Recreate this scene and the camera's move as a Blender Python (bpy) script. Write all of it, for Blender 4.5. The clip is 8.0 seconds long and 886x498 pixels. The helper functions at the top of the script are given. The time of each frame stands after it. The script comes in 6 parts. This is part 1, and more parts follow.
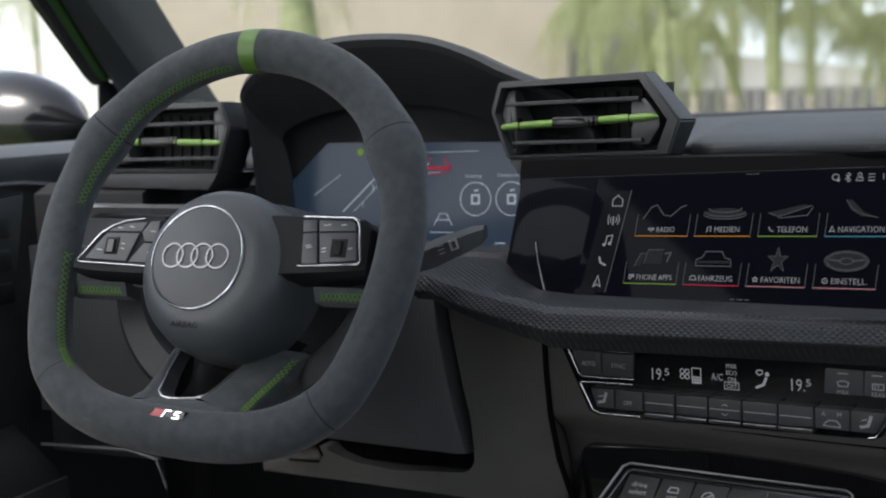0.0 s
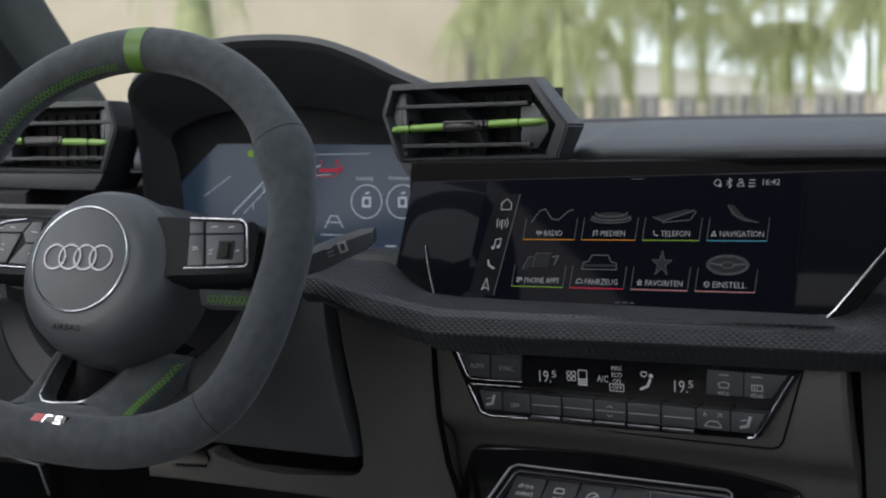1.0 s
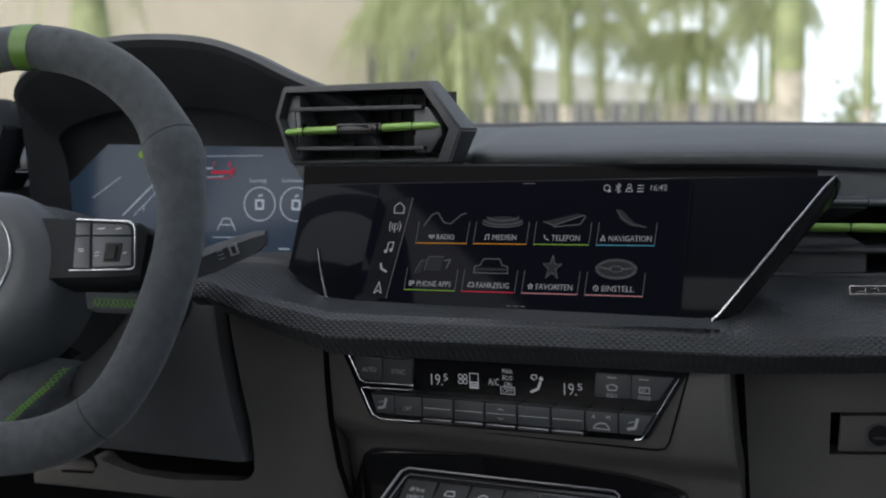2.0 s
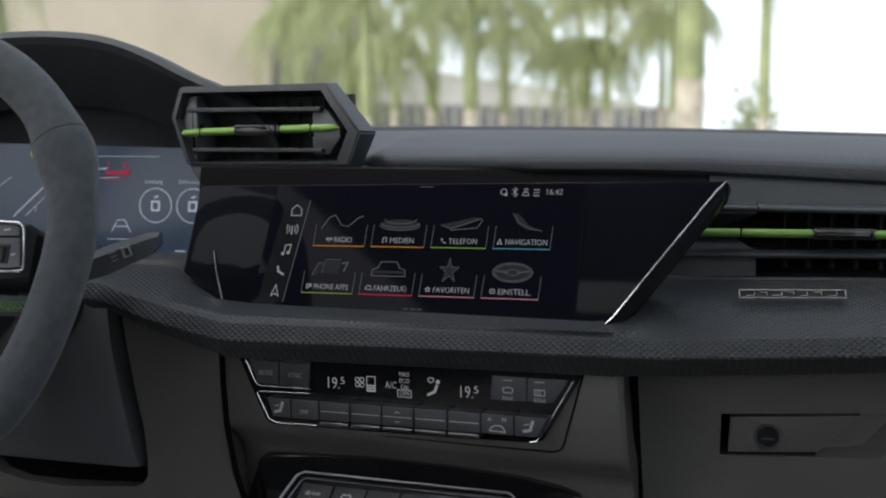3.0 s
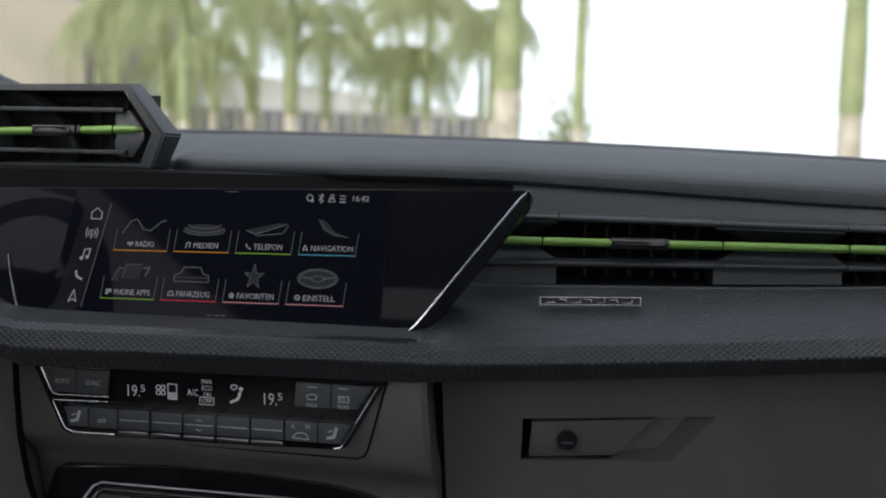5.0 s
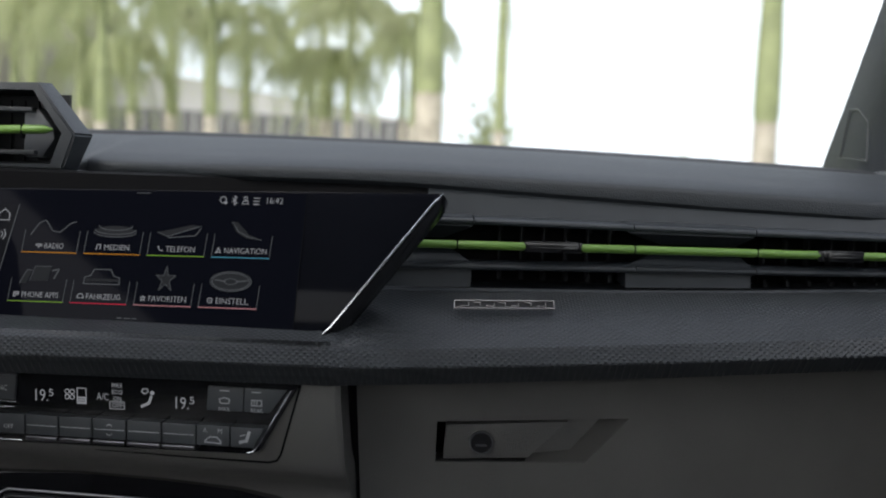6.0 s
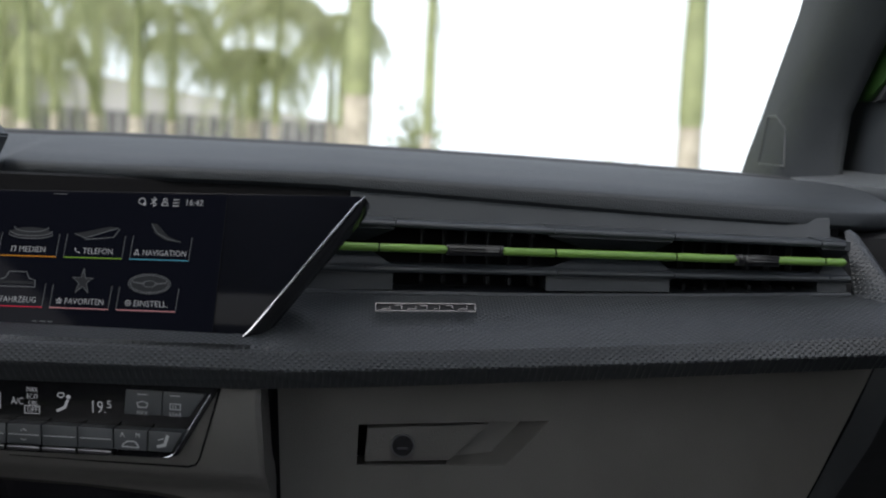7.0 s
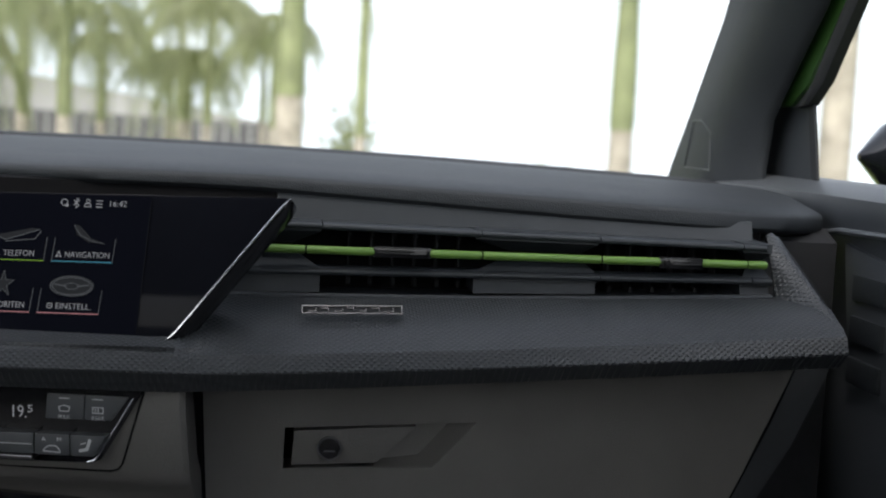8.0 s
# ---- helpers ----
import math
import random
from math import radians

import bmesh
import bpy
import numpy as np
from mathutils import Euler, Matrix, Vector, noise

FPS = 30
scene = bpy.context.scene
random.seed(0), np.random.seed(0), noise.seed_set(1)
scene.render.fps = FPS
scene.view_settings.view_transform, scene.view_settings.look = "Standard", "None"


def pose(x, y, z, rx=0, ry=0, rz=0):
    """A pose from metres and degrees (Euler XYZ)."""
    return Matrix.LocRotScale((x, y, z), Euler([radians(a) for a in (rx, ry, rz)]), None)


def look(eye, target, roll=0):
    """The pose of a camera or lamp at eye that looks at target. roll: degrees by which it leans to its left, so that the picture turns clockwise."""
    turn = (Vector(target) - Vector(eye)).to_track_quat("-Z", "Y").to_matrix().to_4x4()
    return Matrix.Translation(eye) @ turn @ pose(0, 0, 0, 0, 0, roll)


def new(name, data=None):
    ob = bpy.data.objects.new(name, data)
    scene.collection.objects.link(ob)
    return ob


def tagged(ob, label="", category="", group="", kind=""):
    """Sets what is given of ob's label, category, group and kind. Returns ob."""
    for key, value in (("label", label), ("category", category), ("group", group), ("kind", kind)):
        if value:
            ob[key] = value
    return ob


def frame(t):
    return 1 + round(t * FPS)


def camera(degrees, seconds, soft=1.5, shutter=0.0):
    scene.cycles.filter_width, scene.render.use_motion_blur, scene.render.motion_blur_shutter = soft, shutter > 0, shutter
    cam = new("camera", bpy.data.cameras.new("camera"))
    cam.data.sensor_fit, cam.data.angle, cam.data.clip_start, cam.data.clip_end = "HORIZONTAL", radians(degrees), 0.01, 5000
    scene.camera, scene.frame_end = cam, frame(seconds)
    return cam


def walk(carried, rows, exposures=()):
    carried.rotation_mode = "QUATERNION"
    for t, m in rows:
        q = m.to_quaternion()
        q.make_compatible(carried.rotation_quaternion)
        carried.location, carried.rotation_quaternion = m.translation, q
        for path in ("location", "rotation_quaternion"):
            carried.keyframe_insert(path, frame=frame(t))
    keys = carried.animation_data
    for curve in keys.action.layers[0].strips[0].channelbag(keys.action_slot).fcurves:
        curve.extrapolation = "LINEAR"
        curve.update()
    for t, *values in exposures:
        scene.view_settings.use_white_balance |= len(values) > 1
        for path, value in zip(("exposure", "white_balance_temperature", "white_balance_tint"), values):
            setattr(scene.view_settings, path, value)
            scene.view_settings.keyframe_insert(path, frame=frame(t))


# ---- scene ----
cam = camera(38.39, 8.0, soft=2.0)
# seconds, eye x y z, yaw to the left, pitch up, roll
ROWS = [
    (0.0, 0.1850, 0.0000, 0.9800, 24.671, -6.891, -2.479),
    (0.5, 0.1879, 0.0011, 0.9797, 22.373, -6.902, -2.113),
    (1.0, 0.1908, 0.0022, 0.9795, 20.017, -6.919, -1.673),
    (1.5, 0.1936, 0.0031, 0.9793, 17.709, -6.893, -1.246),
    (3.0, 0.2017, 0.0053, 0.9789, 11.165, -6.743, -0.101),
    (3.5, 0.2043, 0.0058, 0.9789, 9.030, -6.664, 0.333),
    (4.0, 0.2069, 0.0062, 0.9789, 6.935, -6.566, 0.680),
    (4.5, 0.2094, 0.0065, 0.9789, 4.926, -6.463, 1.032),
    (6.0, 0.2167, 0.0069, 0.9792, -0.553, -6.129, 1.949),
    (6.5, 0.2190, 0.0068, 0.9794, -2.203, -6.008, 2.230),
    (7.0, 0.2213, 0.0066, 0.9796, -3.806, -5.887, 2.487),
    (7.5, 0.2235, 0.0063, 0.9798, -5.342, -5.775, 2.723),
    (8.0, 0.2257, 0.0059, 0.9801, -6.827, -5.656, 2.907),
]


def aim(x, y, z, yaw, pitch, roll):
    a, p = radians(yaw), radians(pitch)
    way = Vector((-math.sin(a) * math.cos(p), math.cos(a) * math.cos(p), math.sin(p)))
    return look((x, y, z), Vector((x, y, z)) + way, roll)


EXPOSURE = 0.9
walk(cam, [(r[0], aim(*r[1:])) for r in ROWS], [(0.0, EXPOSURE), (8.0, EXPOSURE)])
cam.data.dof.use_dof = True
cam.data.dof.focus_distance = 0.98
cam.data.dof.aperture_fstop = 7.0

# ---- light: a bright overcast sky ----
world = bpy.data.worlds.new("overcast_sky")
scene.world = world
world.use_nodes = True
wn, wl = world.node_tree.nodes, world.node_tree.links
sky = wn.new("ShaderNodeTexSky")
sky.sky_type = "NISHITA"
sky.sun_disc = False
sky.sun_elevation = radians(52)
sky.sun_rotation = radians(202)
sky.air_density, sky.dust_density, sky.ozone_density = 1.0, 4.0, 1.0
pale = wn.new("ShaderNodeHueSaturation")
pale.inputs["Saturation"].default_value = 0.42
# the pale sky goes on below the level, where the land falls away
way = wn.new("ShaderNodeTexCoord")
parts_ = wn.new("ShaderNodeSeparateXYZ")
floor_ = wn.new("ShaderNodeMath")
floor_.operation = "MAXIMUM"
floor_.inputs[1].default_value = 0.14
join_ = wn.new("ShaderNodeCombineXYZ")
wl.new(way.outputs["Generated"], parts_.inputs[0])
wl.new(parts_.outputs["X"], join_.inputs["X"])
wl.new(parts_.outputs["Y"], join_.inputs["Y"])
wl.new(parts_.outputs["Z"], floor_.inputs[0])
wl.new(floor_.outputs[0], join_.inputs["Z"])
wl.new(join_.outputs[0], sky.inputs["Vector"])
wl.new(sky.outputs[0], pale.inputs["Color"])
wl.new(pale.outputs[0], wn["Background"].inputs["Color"])
wn["Background"].inputs["Strength"].default_value = 0.24
sun = new("sun", bpy.data.lights.new("sun", "SUN"))
sun.data.energy, sun.data.angle, sun.data.color = 1.2, radians(25), (1.0, 0.97, 0.92)
sun.matrix_world = look((-4, -10, 15), (0, 0, 0))

# ---- materials ----


def mat(name, base, rough=0.5, metal=0.0, bump=(), vary=0.0, vary_scale=30.0, coat=0.0, sheen=0.0, glow=None, glow_power=1.0, spec=0.5, rough_vary=0.0):
    m = bpy.data.materials.new(name)
    m.use_nodes = True
    nt, links = m.node_tree.nodes, m.node_tree.links
    b = nt["Principled BSDF"]
    b.inputs["Base Color"].default_value = (*base, 1)
    b.inputs["Roughness"].default_value = rough
    b.inputs["Metallic"].default_value = metal
    b.inputs["Coat Weight"].default_value = coat
    b.inputs["Sheen Weight"].default_value = sheen
    b.inputs["Sheen Roughness"].default_value = 0.4
    b.inputs["Specular IOR Level"].default_value = spec
    if glow:
        b.inputs["Emission Color"].default_value = (*glow, 1)
        b.inputs["Emission Strength"].default_value = glow_power
    coord = nt.new("ShaderNodeTexCoord")
    if vary:
        n1 = nt.new("ShaderNodeTexNoise")
        n1.inputs["Scale"].default_value = vary_scale
        n1.inputs["Detail"].default_value = 6
        links.new(coord.outputs["Object"], n1.inputs["Vector"])
        ramp = nt.new("ShaderNodeMapRange")
        ramp.inputs["From Min"].default_value, ramp.inputs["From Max"].default_value = 0.3, 0.7
        ramp.inputs["To Min"].default_value, ramp.inputs["To Max"].default_value = 1 - vary, 1 + vary
        links.new(n1.outputs["Fac"], ramp.inputs["Value"])
        mul = nt.new("ShaderNodeMix")
        mul.data_type, mul.blend_type = "RGBA", "MULTIPLY"
        mul.inputs["Factor"].default_value = 1
        mul.inputs["A"].default_value = (*base, 1)
        links.new(ramp.outputs["Result"], mul.inputs["B"])
        for socket in mul.inputs:
            if socket.name == "A" and socket.type == "RGBA":
                socket.default_value = (*base, 1)
            if socket.name == "B" and socket.type == "RGBA":
                links.new(ramp.outputs["Result"], socket)
        for socket in mul.outputs:
            if socket.type == "RGBA":
                links.new(socket, b.inputs["Base Color"])
        if rough_vary:
            rr = nt.new("ShaderNodeMapRange")
            rr.inputs["To Min"].default_value, rr.inputs["To Max"].default_value = rough - rough_vary, rough + rough_vary
            links.new(n1.outputs["Fac"], rr.inputs["Value"])
            links.new(rr.outputs["Result"], b.inputs["Roughness"])
    if bump:
        scale, strength, kind = bump
        if kind == "noise":
            t = nt.new("ShaderNodeTexNoise")
            t.inputs["Detail"].default_value = 3
            out = "Fac"
        else:
            t = nt.new("ShaderNodeTexVoronoi")
            out = "Distance"
        t.inputs["Scale"].default_value = scale
        links.new(coord.outputs["Object"], t.inputs["Vector"])
        bp = nt.new("ShaderNodeBump")
        bp.inputs["Strength"].default_value = strength
        bp.inputs["Distance"].default_value = 0.0006
        links.new(t.outputs[out], bp.inputs["Height"])
        links.new(bp.outputs["Normal"], b.inputs["Normal"])
    return m


def knurl(name, base, pitch, rough):
    """A moulded surface of small raised diamonds, pitch metres apart."""
    m = mat(name, base, rough, vary=0.15, vary_scale=25)
    nt, links = m.node_tree.nodes, m.node_tree.links
    coord = nt.new("ShaderNodeTexCoord")
    sep = nt.new("ShaderNodeSeparateXYZ")
    links.new(coord.outputs["Object"], sep.inputs[0])

    def op(kind, a, b):
        n = nt.new("ShaderNodeMath")
        n.operation = kind
        for s, v in zip(n.inputs, (a, b)):
            if isinstance(v, (int, float)):
                s.default_value = v
            elif v is not None:
                links.new(v, s)
        return n.outputs[0]

    k = 2 * math.pi / pitch
    depth = op("ADD", sep.outputs["Z"], op("MULTIPLY", sep.outputs["Y"], 0.8))
    sx = op("SINE", op("MULTIPLY", sep.outputs["X"], k), None)
    sy = op("SINE", op("MULTIPLY", depth, k), None)
    bp = nt.new("ShaderNodeBump")
    bp.inputs["Strength"].default_value = 1.0
    bp.inputs["Distance"].default_value = 0.00065
    links.new(op("MAXIMUM", op("MULTIPLY", sx, sy), 0.0), bp.inputs["Height"])
    links.new(bp.outputs["Normal"], nt["Principled BSDF"].inputs["Normal"])
    return m


SOFT = mat("soft_grained_plastic", (0.0168, 0.0200, 0.0233), 0.6, spec=0.3, bump=(900, 0.5, "voronoi"), vary=0.12, vary_scale=14, rough_vary=0.06)
HARD = mat("hard_black_plastic", (0.0170, 0.0200, 0.0230), 0.48, spec=0.4, bump=(1400, 0.35, "voronoi"), vary=0.12, vary_scale=20, rough_vary=0.06)
KNEE = mat("slate_black_moulding", (0.080, 0.086, 0.092), 0.55, bump=(1100, 0.4, "voronoi"), vary=0.12, vary_scale=12, rough_vary=0.06)
LOWER = mat("warm_black_moulding", (0.088, 0.085, 0.079), 0.52, bump=(1100, 0.5, "voronoi"), vary=0.12, vary_scale=12, rough_vary=0.06)
SATIN = mat("satin_grey_plastic", (0.046, 0.051, 0.057), 0.42, bump=(1500, 0.2, "noise"), vary=0.08)
DARK = mat("matt_black_plastic", (0.014, 0.0148, 0.0165), 0.65, vary=0.2, spec=0.2)
PIANO = mat("piano_black_lacquer", (0.008, 0.008, 0.009), 0.12, coat=0.0, vary=0.2, vary_scale=60)
SUEDE = mat("charcoal_suede", (0.068, 0.0760, 0.0815), 0.95, bump=(1300, 1.0, "noise"), vary=0.18, vary_scale=110, sheen=0.22, spec=0.15)
LEATHER = mat("smooth_airbag_plastic", (0.064, 0.0715, 0.0775), 0.42, bump=(1600, 0.25, "voronoi"), vary=0.08, vary_scale=18)
CHROME = mat("satin_chrome", (0.75, 0.76, 0.78), 0.22, 1.0, vary=0.08, vary_scale=80)
BADGE = mat("dark_chrome", (0.15, 0.15, 0.16), 0.3, 1.0, vary=0.1, vary_scale=80)
TRIM_BADGE = mat("smoked_chrome", (0.20, 0.20, 0.21), 0.25, 1.0, vary=0.1, vary_scale=80)
GLOSS_EDGE = mat("polished_black_edge", (0.006, 0.006, 0.007), 0.18)
ALU = mat("brushed_aluminium", (0.55, 0.56, 0.58), 0.35, 1.0, vary=0.1, vary_scale=120)
GREEN = mat("lime_green_lacquer", (0.085, 0.172, 0.026), 0.42, vary=0.08, vary_scale=60)
THREAD = mat("lime_thread", (0.11, 0.25, 0.035), 0.8, vary=0.2, vary_scale=300)
PAINT = mat("lime_body_paint", (0.034, 0.09, 0.020), 0.35, coat=0.3, vary=0.05)
SWITCH = mat("dark_switch_plastic", (0.011, 0.0115, 0.012), 0.5, bump=(1500, 0.2, "noise"), vary=0.1)
WHITE_WALL = mat("white_render", (0.55, 0.57, 0.58), 0.9, vary=0.08, vary_scale=0.3)
VENT = mat("matt_vent_plastic", (0.0250, 0.0290, 0.0332), 0.46, bump=(1500, 0.2, "noise"), vary=0.12, spec=0.3)
KNURL = knurl("knurled_trim", (0.0235, 0.0268, 0.0295), 0.0052, 0.38)
GLASS = mat("dark_display_glass", (0.006, 0.0065, 0.009), 0.05, coat=0.0, spec=0.05, vary=0.1, vary_scale=40)
KEY_GREY = mat("grey_button_plastic", (0.045, 0.05, 0.054), 0.45, bump=(1500, 0.15, "noise"), vary=0.08)
# near-black for shade painted into gaps and recesses; also colours joints and lettering
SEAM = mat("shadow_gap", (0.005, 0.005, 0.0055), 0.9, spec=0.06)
RED = mat("red_enamel", (0.5, 0.02, 0.03), 0.3, vary=0.1)
UI_WHITE = mat("display_white", (0.02, 0.02, 0.02), 0.4, glow=(0.9, 0.92, 1.0), glow_power=0.12, spec=0.03)
UI_GREY = mat("display_grey", (0.02, 0.02, 0.02), 0.4, glow=(0.5, 0.54, 0.6), glow_power=0.055, spec=0.03)
UI_FILL = mat("display_shade", (0.01, 0.01, 0.011), 0.4, glow=(0.40, 0.45, 0.50), glow_power=0.013, spec=0.03)
UI_DIM = mat("display_strip", (0.004, 0.004, 0.005), 0.2, glow=(0.3, 0.33, 0.4), glow_power=0.008, spec=0.03)
UI_ORANGE = mat("display_orange", (0.02, 0.01, 0.0), 0.4, glow=(1.0, 0.42, 0.05), glow_power=0.16, spec=0.03)
UI_GREEN = mat("display_green", (0.01, 0.02, 0.0), 0.4, glow=(0.45, 0.8, 0.12), glow_power=0.13, spec=0.03)
UI_BLUE = mat("display_blue", (0.0, 0.01, 0.02), 0.4, glow=(0.15, 0.55, 0.75), glow_power=0.16, spec=0.03)
UI_RED = mat("display_red", (0.02, 0.0, 0.0), 0.4, glow=(0.9, 0.05, 0.12), glow_power=0.18, spec=0.03)
UI_PINK = mat("display_pink", (0.02, 0.01, 0.01), 0.4, glow=(0.95, 0.45, 0.5), glow_power=0.16, spec=0.03)
PRINT = mat("button_print", (0.42, 0.43, 0.44), 0.5)
CLUSTER = mat("cluster_display", (0.01, 0.012, 0.018), 0.18, glow=(0.055, 0.10, 0.17), glow_power=0.12, spec=0.2)
CL_LINE = mat("cluster_line", (0.02, 0.02, 0.02), 0.4, glow=(0.62, 0.72, 0.85), glow_power=0.25, spec=0.03)
MIRROR_GLASS = mat("mirror_housing_gloss", (0.006, 0.007, 0.009), 0.12)
BARK = mat("palm_bark", (0.30, 0.27, 0.23), 0.9, bump=(12, 1.0, "noise"), vary=0.3, vary_scale=3)
SHAFT = mat("palm_green_stem", (0.17, 0.19, 0.095), 0.6, vary=0.25, vary_scale=2)
FROND = mat("palm_frond", (0.165, 0.180, 0.100), 0.6, vary=0.5, vary_scale=1.2)
# thin leaves also let light through
lf = FROND.node_tree.nodes
glowing = lf.new("ShaderNodeBsdfTranslucent")
glowing.inputs["Color"].default_value = (0.50, 0.54, 0.30, 1)
blend = lf.new("ShaderNodeMixShader")
blend.inputs["Fac"].default_value = 0.5
FROND.node_tree.links.new(lf["Principled BSDF"].outputs[0], blend.inputs[1])
FROND.node_tree.links.new(glowing.outputs[0], blend.inputs[2])
FROND.node_tree.links.new(blend.outputs[0], lf["Material Output"].inputs["Surface"])
WALL = mat("pale_render", (0.30, 0.30, 0.295), 0.9, vary=0.1, vary_scale=0.3)
BEIGE = mat("sand_render", (0.21, 0.19, 0.155), 0.9, vary=0.12, vary_scale=0.25)
FENCE = mat("grey_fence_paint", (0.09, 0.09, 0.095), 0.7, vary=0.2, vary_scale=1)
GRASS = mat("dry_lawn", (0.13, 0.17, 0.05), 0.95, vary=0.4, vary_scale=0.6)
# cloth lightened to bounce daylight into the cabin; shared by floor and rear wall
CLOTH = mat("bounce_grey_cloth", (0.16, 0.16, 0.165), 0.95, bump=(600, 0.4, "noise"), vary=0.15)

# ---- building helpers ----


def thing(name, at, label, category, group=""):
    ob = new(name)
    ob.empty_display_size = 0.02
    ob.matrix_world = Matrix.Translation(at)
    return tagged(ob, label, category, group)


def mesh_of(name, bm, material, smooth=38):
    bmesh.ops.recalc_face_normals(bm, faces=bm.faces)
    limit = radians(smooth)
    for f in bm.faces:
        f.smooth = smooth > 0
    for e in bm.edges:
        e.smooth = len(e.link_faces) == 2 and e.calc_face_angle(4) < limit
    me = bpy.data.meshes.new(name)
    bm.to_mesh(me)
    bm.free()
    me.materials.append(material)
    return me


def part(name, bm, material, parent, label="", smooth=38):
    ob = new(name, bm if isinstance(bm, bpy.types.Mesh) else mesh_of(name, bm, material, smooth))
    ob.parent = parent
    chain, m = parent, Matrix()
    while chain:
        m = chain.matrix_basis @ m
        chain = chain.parent
    ob.matrix_parent_inverse = m.inverted() if not parent.parent else Matrix()
    return tagged(ob, label)


def solo(name, bm, material, label, category="", kind="", smooth=38):
    return tagged(new(name, mesh_of(name, bm, material, smooth)), label, category, "", kind)


def frame_of(origin, normal, spin=0.0, along=(1, 0, 0)):
    """Local axes: a along the surface, b up it, h out of it."""
    n = Vector(normal).normalized()
    u = Vector(along)
    u = (u - n * u.dot(n)).normalized()
    v = n.cross(u)
    m = Matrix((u, v, n)).transposed().to_4x4()
    m.translation = origin
    return m @ pose(0, 0, 0, 0, 0, spin)


def prism(bm, outline, h0, h1, m=Matrix(), bevel=0.0):
    lo = [bm.verts.new(m @ Vector((a, b, h0))) for a, b in outline]
    hi = [bm.verts.new(m @ Vector((a, b, h1))) for a, b in outline]
    n = len(outline)
    faces = [bm.faces.new(lo[::-1]), bm.faces.new(hi)]
    faces += [bm.faces.new((lo[i], lo[(i + 1) % n], hi[(i + 1) % n], hi[i])) for i in range(n)]
    if bevel:
        edges = {e for e in faces[1].edges} | {e for f in faces[2:] for e in f.edges if not (e in faces[0].edges[:])}
        bmesh.ops.bevel(bm, geom=list(edges), offset=bevel, segments=2, affect="EDGES", profile=0.6)
    return bm


def box(bm, lo, hi, m=Matrix(), bevel=0.0):
    return prism(bm, [(lo[0], lo[1]), (hi[0], lo[1]), (hi[0], hi[1]), (lo[0], hi[1])], lo[2], hi[2], m, bevel)


def ring_prism(bm, outer, inner, h0, h1, m=Matrix(), inner_h1=None):
    """A frame between two outlines with the same number of corners."""
    n = len(outer)
    top = h1 if inner_h1 is None else inner_h1
    rows = [[bm.verts.new(m @ Vector((a, b, h))) for a, b in pts] for pts, h in ((outer, h0), (outer, h1), (inner, top), (inner, h0))]
    for j in range(4):
        for i in range(n):
            bm.faces.new((rows[j][i], rows[j][(i + 1) % n], rows[(j + 1) % 4][(i + 1) % n], rows[(j + 1) % 4][i]))
    return bm


def loft(bm, rings, closed=True, caps=True):
    vs = [[bm.verts.new(p) for p in r] for r in rings]
    n = len(vs[0])
    for a, b in zip(vs, vs[1:]):
        for i in range(n if closed else n - 1):
            bm.faces.new((a[i], a[(i + 1) % n], b[(i + 1) % n], b[i]))
    if caps and closed:
        bm.faces.new(vs[0][::-1])
        bm.faces.new(vs[-1])
    return bm


def tube(bm, path, radius, seg=10, closed=False, up=Vector((0, 0, 1)), flat=1.0):
    path = [Vector(p) for p in path]
    n = len(path)
    rings = []
    for i, p in enumerate(path):
        d = (path[(i + 1) % n] - path[i - 1]) if closed else (path[min(i + 1, n - 1)] - path[max(i - 1, 0)])
        d.normalize()
        s = d.cross(up)
        s = s.normalized() if s.length > 1e-4 else d.orthogonal().normalized()
        w = s.cross(d)
        r = radius[i] if isinstance(radius, (list, tuple)) else radius
        rings.append([p + s * r * math.cos(2 * math.pi * k / seg) + w * r * flat * math.sin(2 * math.pi * k / seg) for k in range(seg)])
    if closed:
        rings.append(rings[0])
        vs = [[bm.verts.new(q) for q in r] for r in rings[:-1]]
        for i in range(n):
            a, b = vs[i], vs[(i + 1) % n]
            for k in range(seg):
                bm.faces.new((a[k], a[(k + 1) % seg], b[(k + 1) % seg], b[k]))
        return bm
    return loft(bm, rings)


def circle(r, n=32, cx=0.0, cy=0.0, start=0.0):
    return [(cx + r * math.cos(start + 2 * math.pi * i / n), cy + r * math.sin(start + 2 * math.pi * i / n)) for i in range(n)]


def flat_ring(bm, r, width, h, m, n=40, cx=0.0, cy=0.0, height=0.0006):
    return ring_prism(bm, circle(r + width / 2, n, cx, cy), circle(r - width / 2, n, cx, cy), h, h + height, m)


def stroke(bm, pts, width, h, m, height=0.0003):
    """A thin raised line through the points (a, b)."""
    for (a0, b0), (a1, b1) in zip(pts, pts[1:]):
        d = Vector((a1 - a0, b1 - b0))
        if d.length < 1e-6:
            continue
        d.normalize()
        s = Vector((-d.y, d.x)) * width / 2
        e = d * width * 0.3
        prism(bm, [(a0 - e.x - s.x, b0 - e.y - s.y), (a1 + e.x - s.x, b1 + e.y - s.y), (a1 + e.x + s.x, b1 + e.y + s.y), (a0 - e.x + s.x, b0 - e.y + s.y)], h, h + height, m)
    return bm


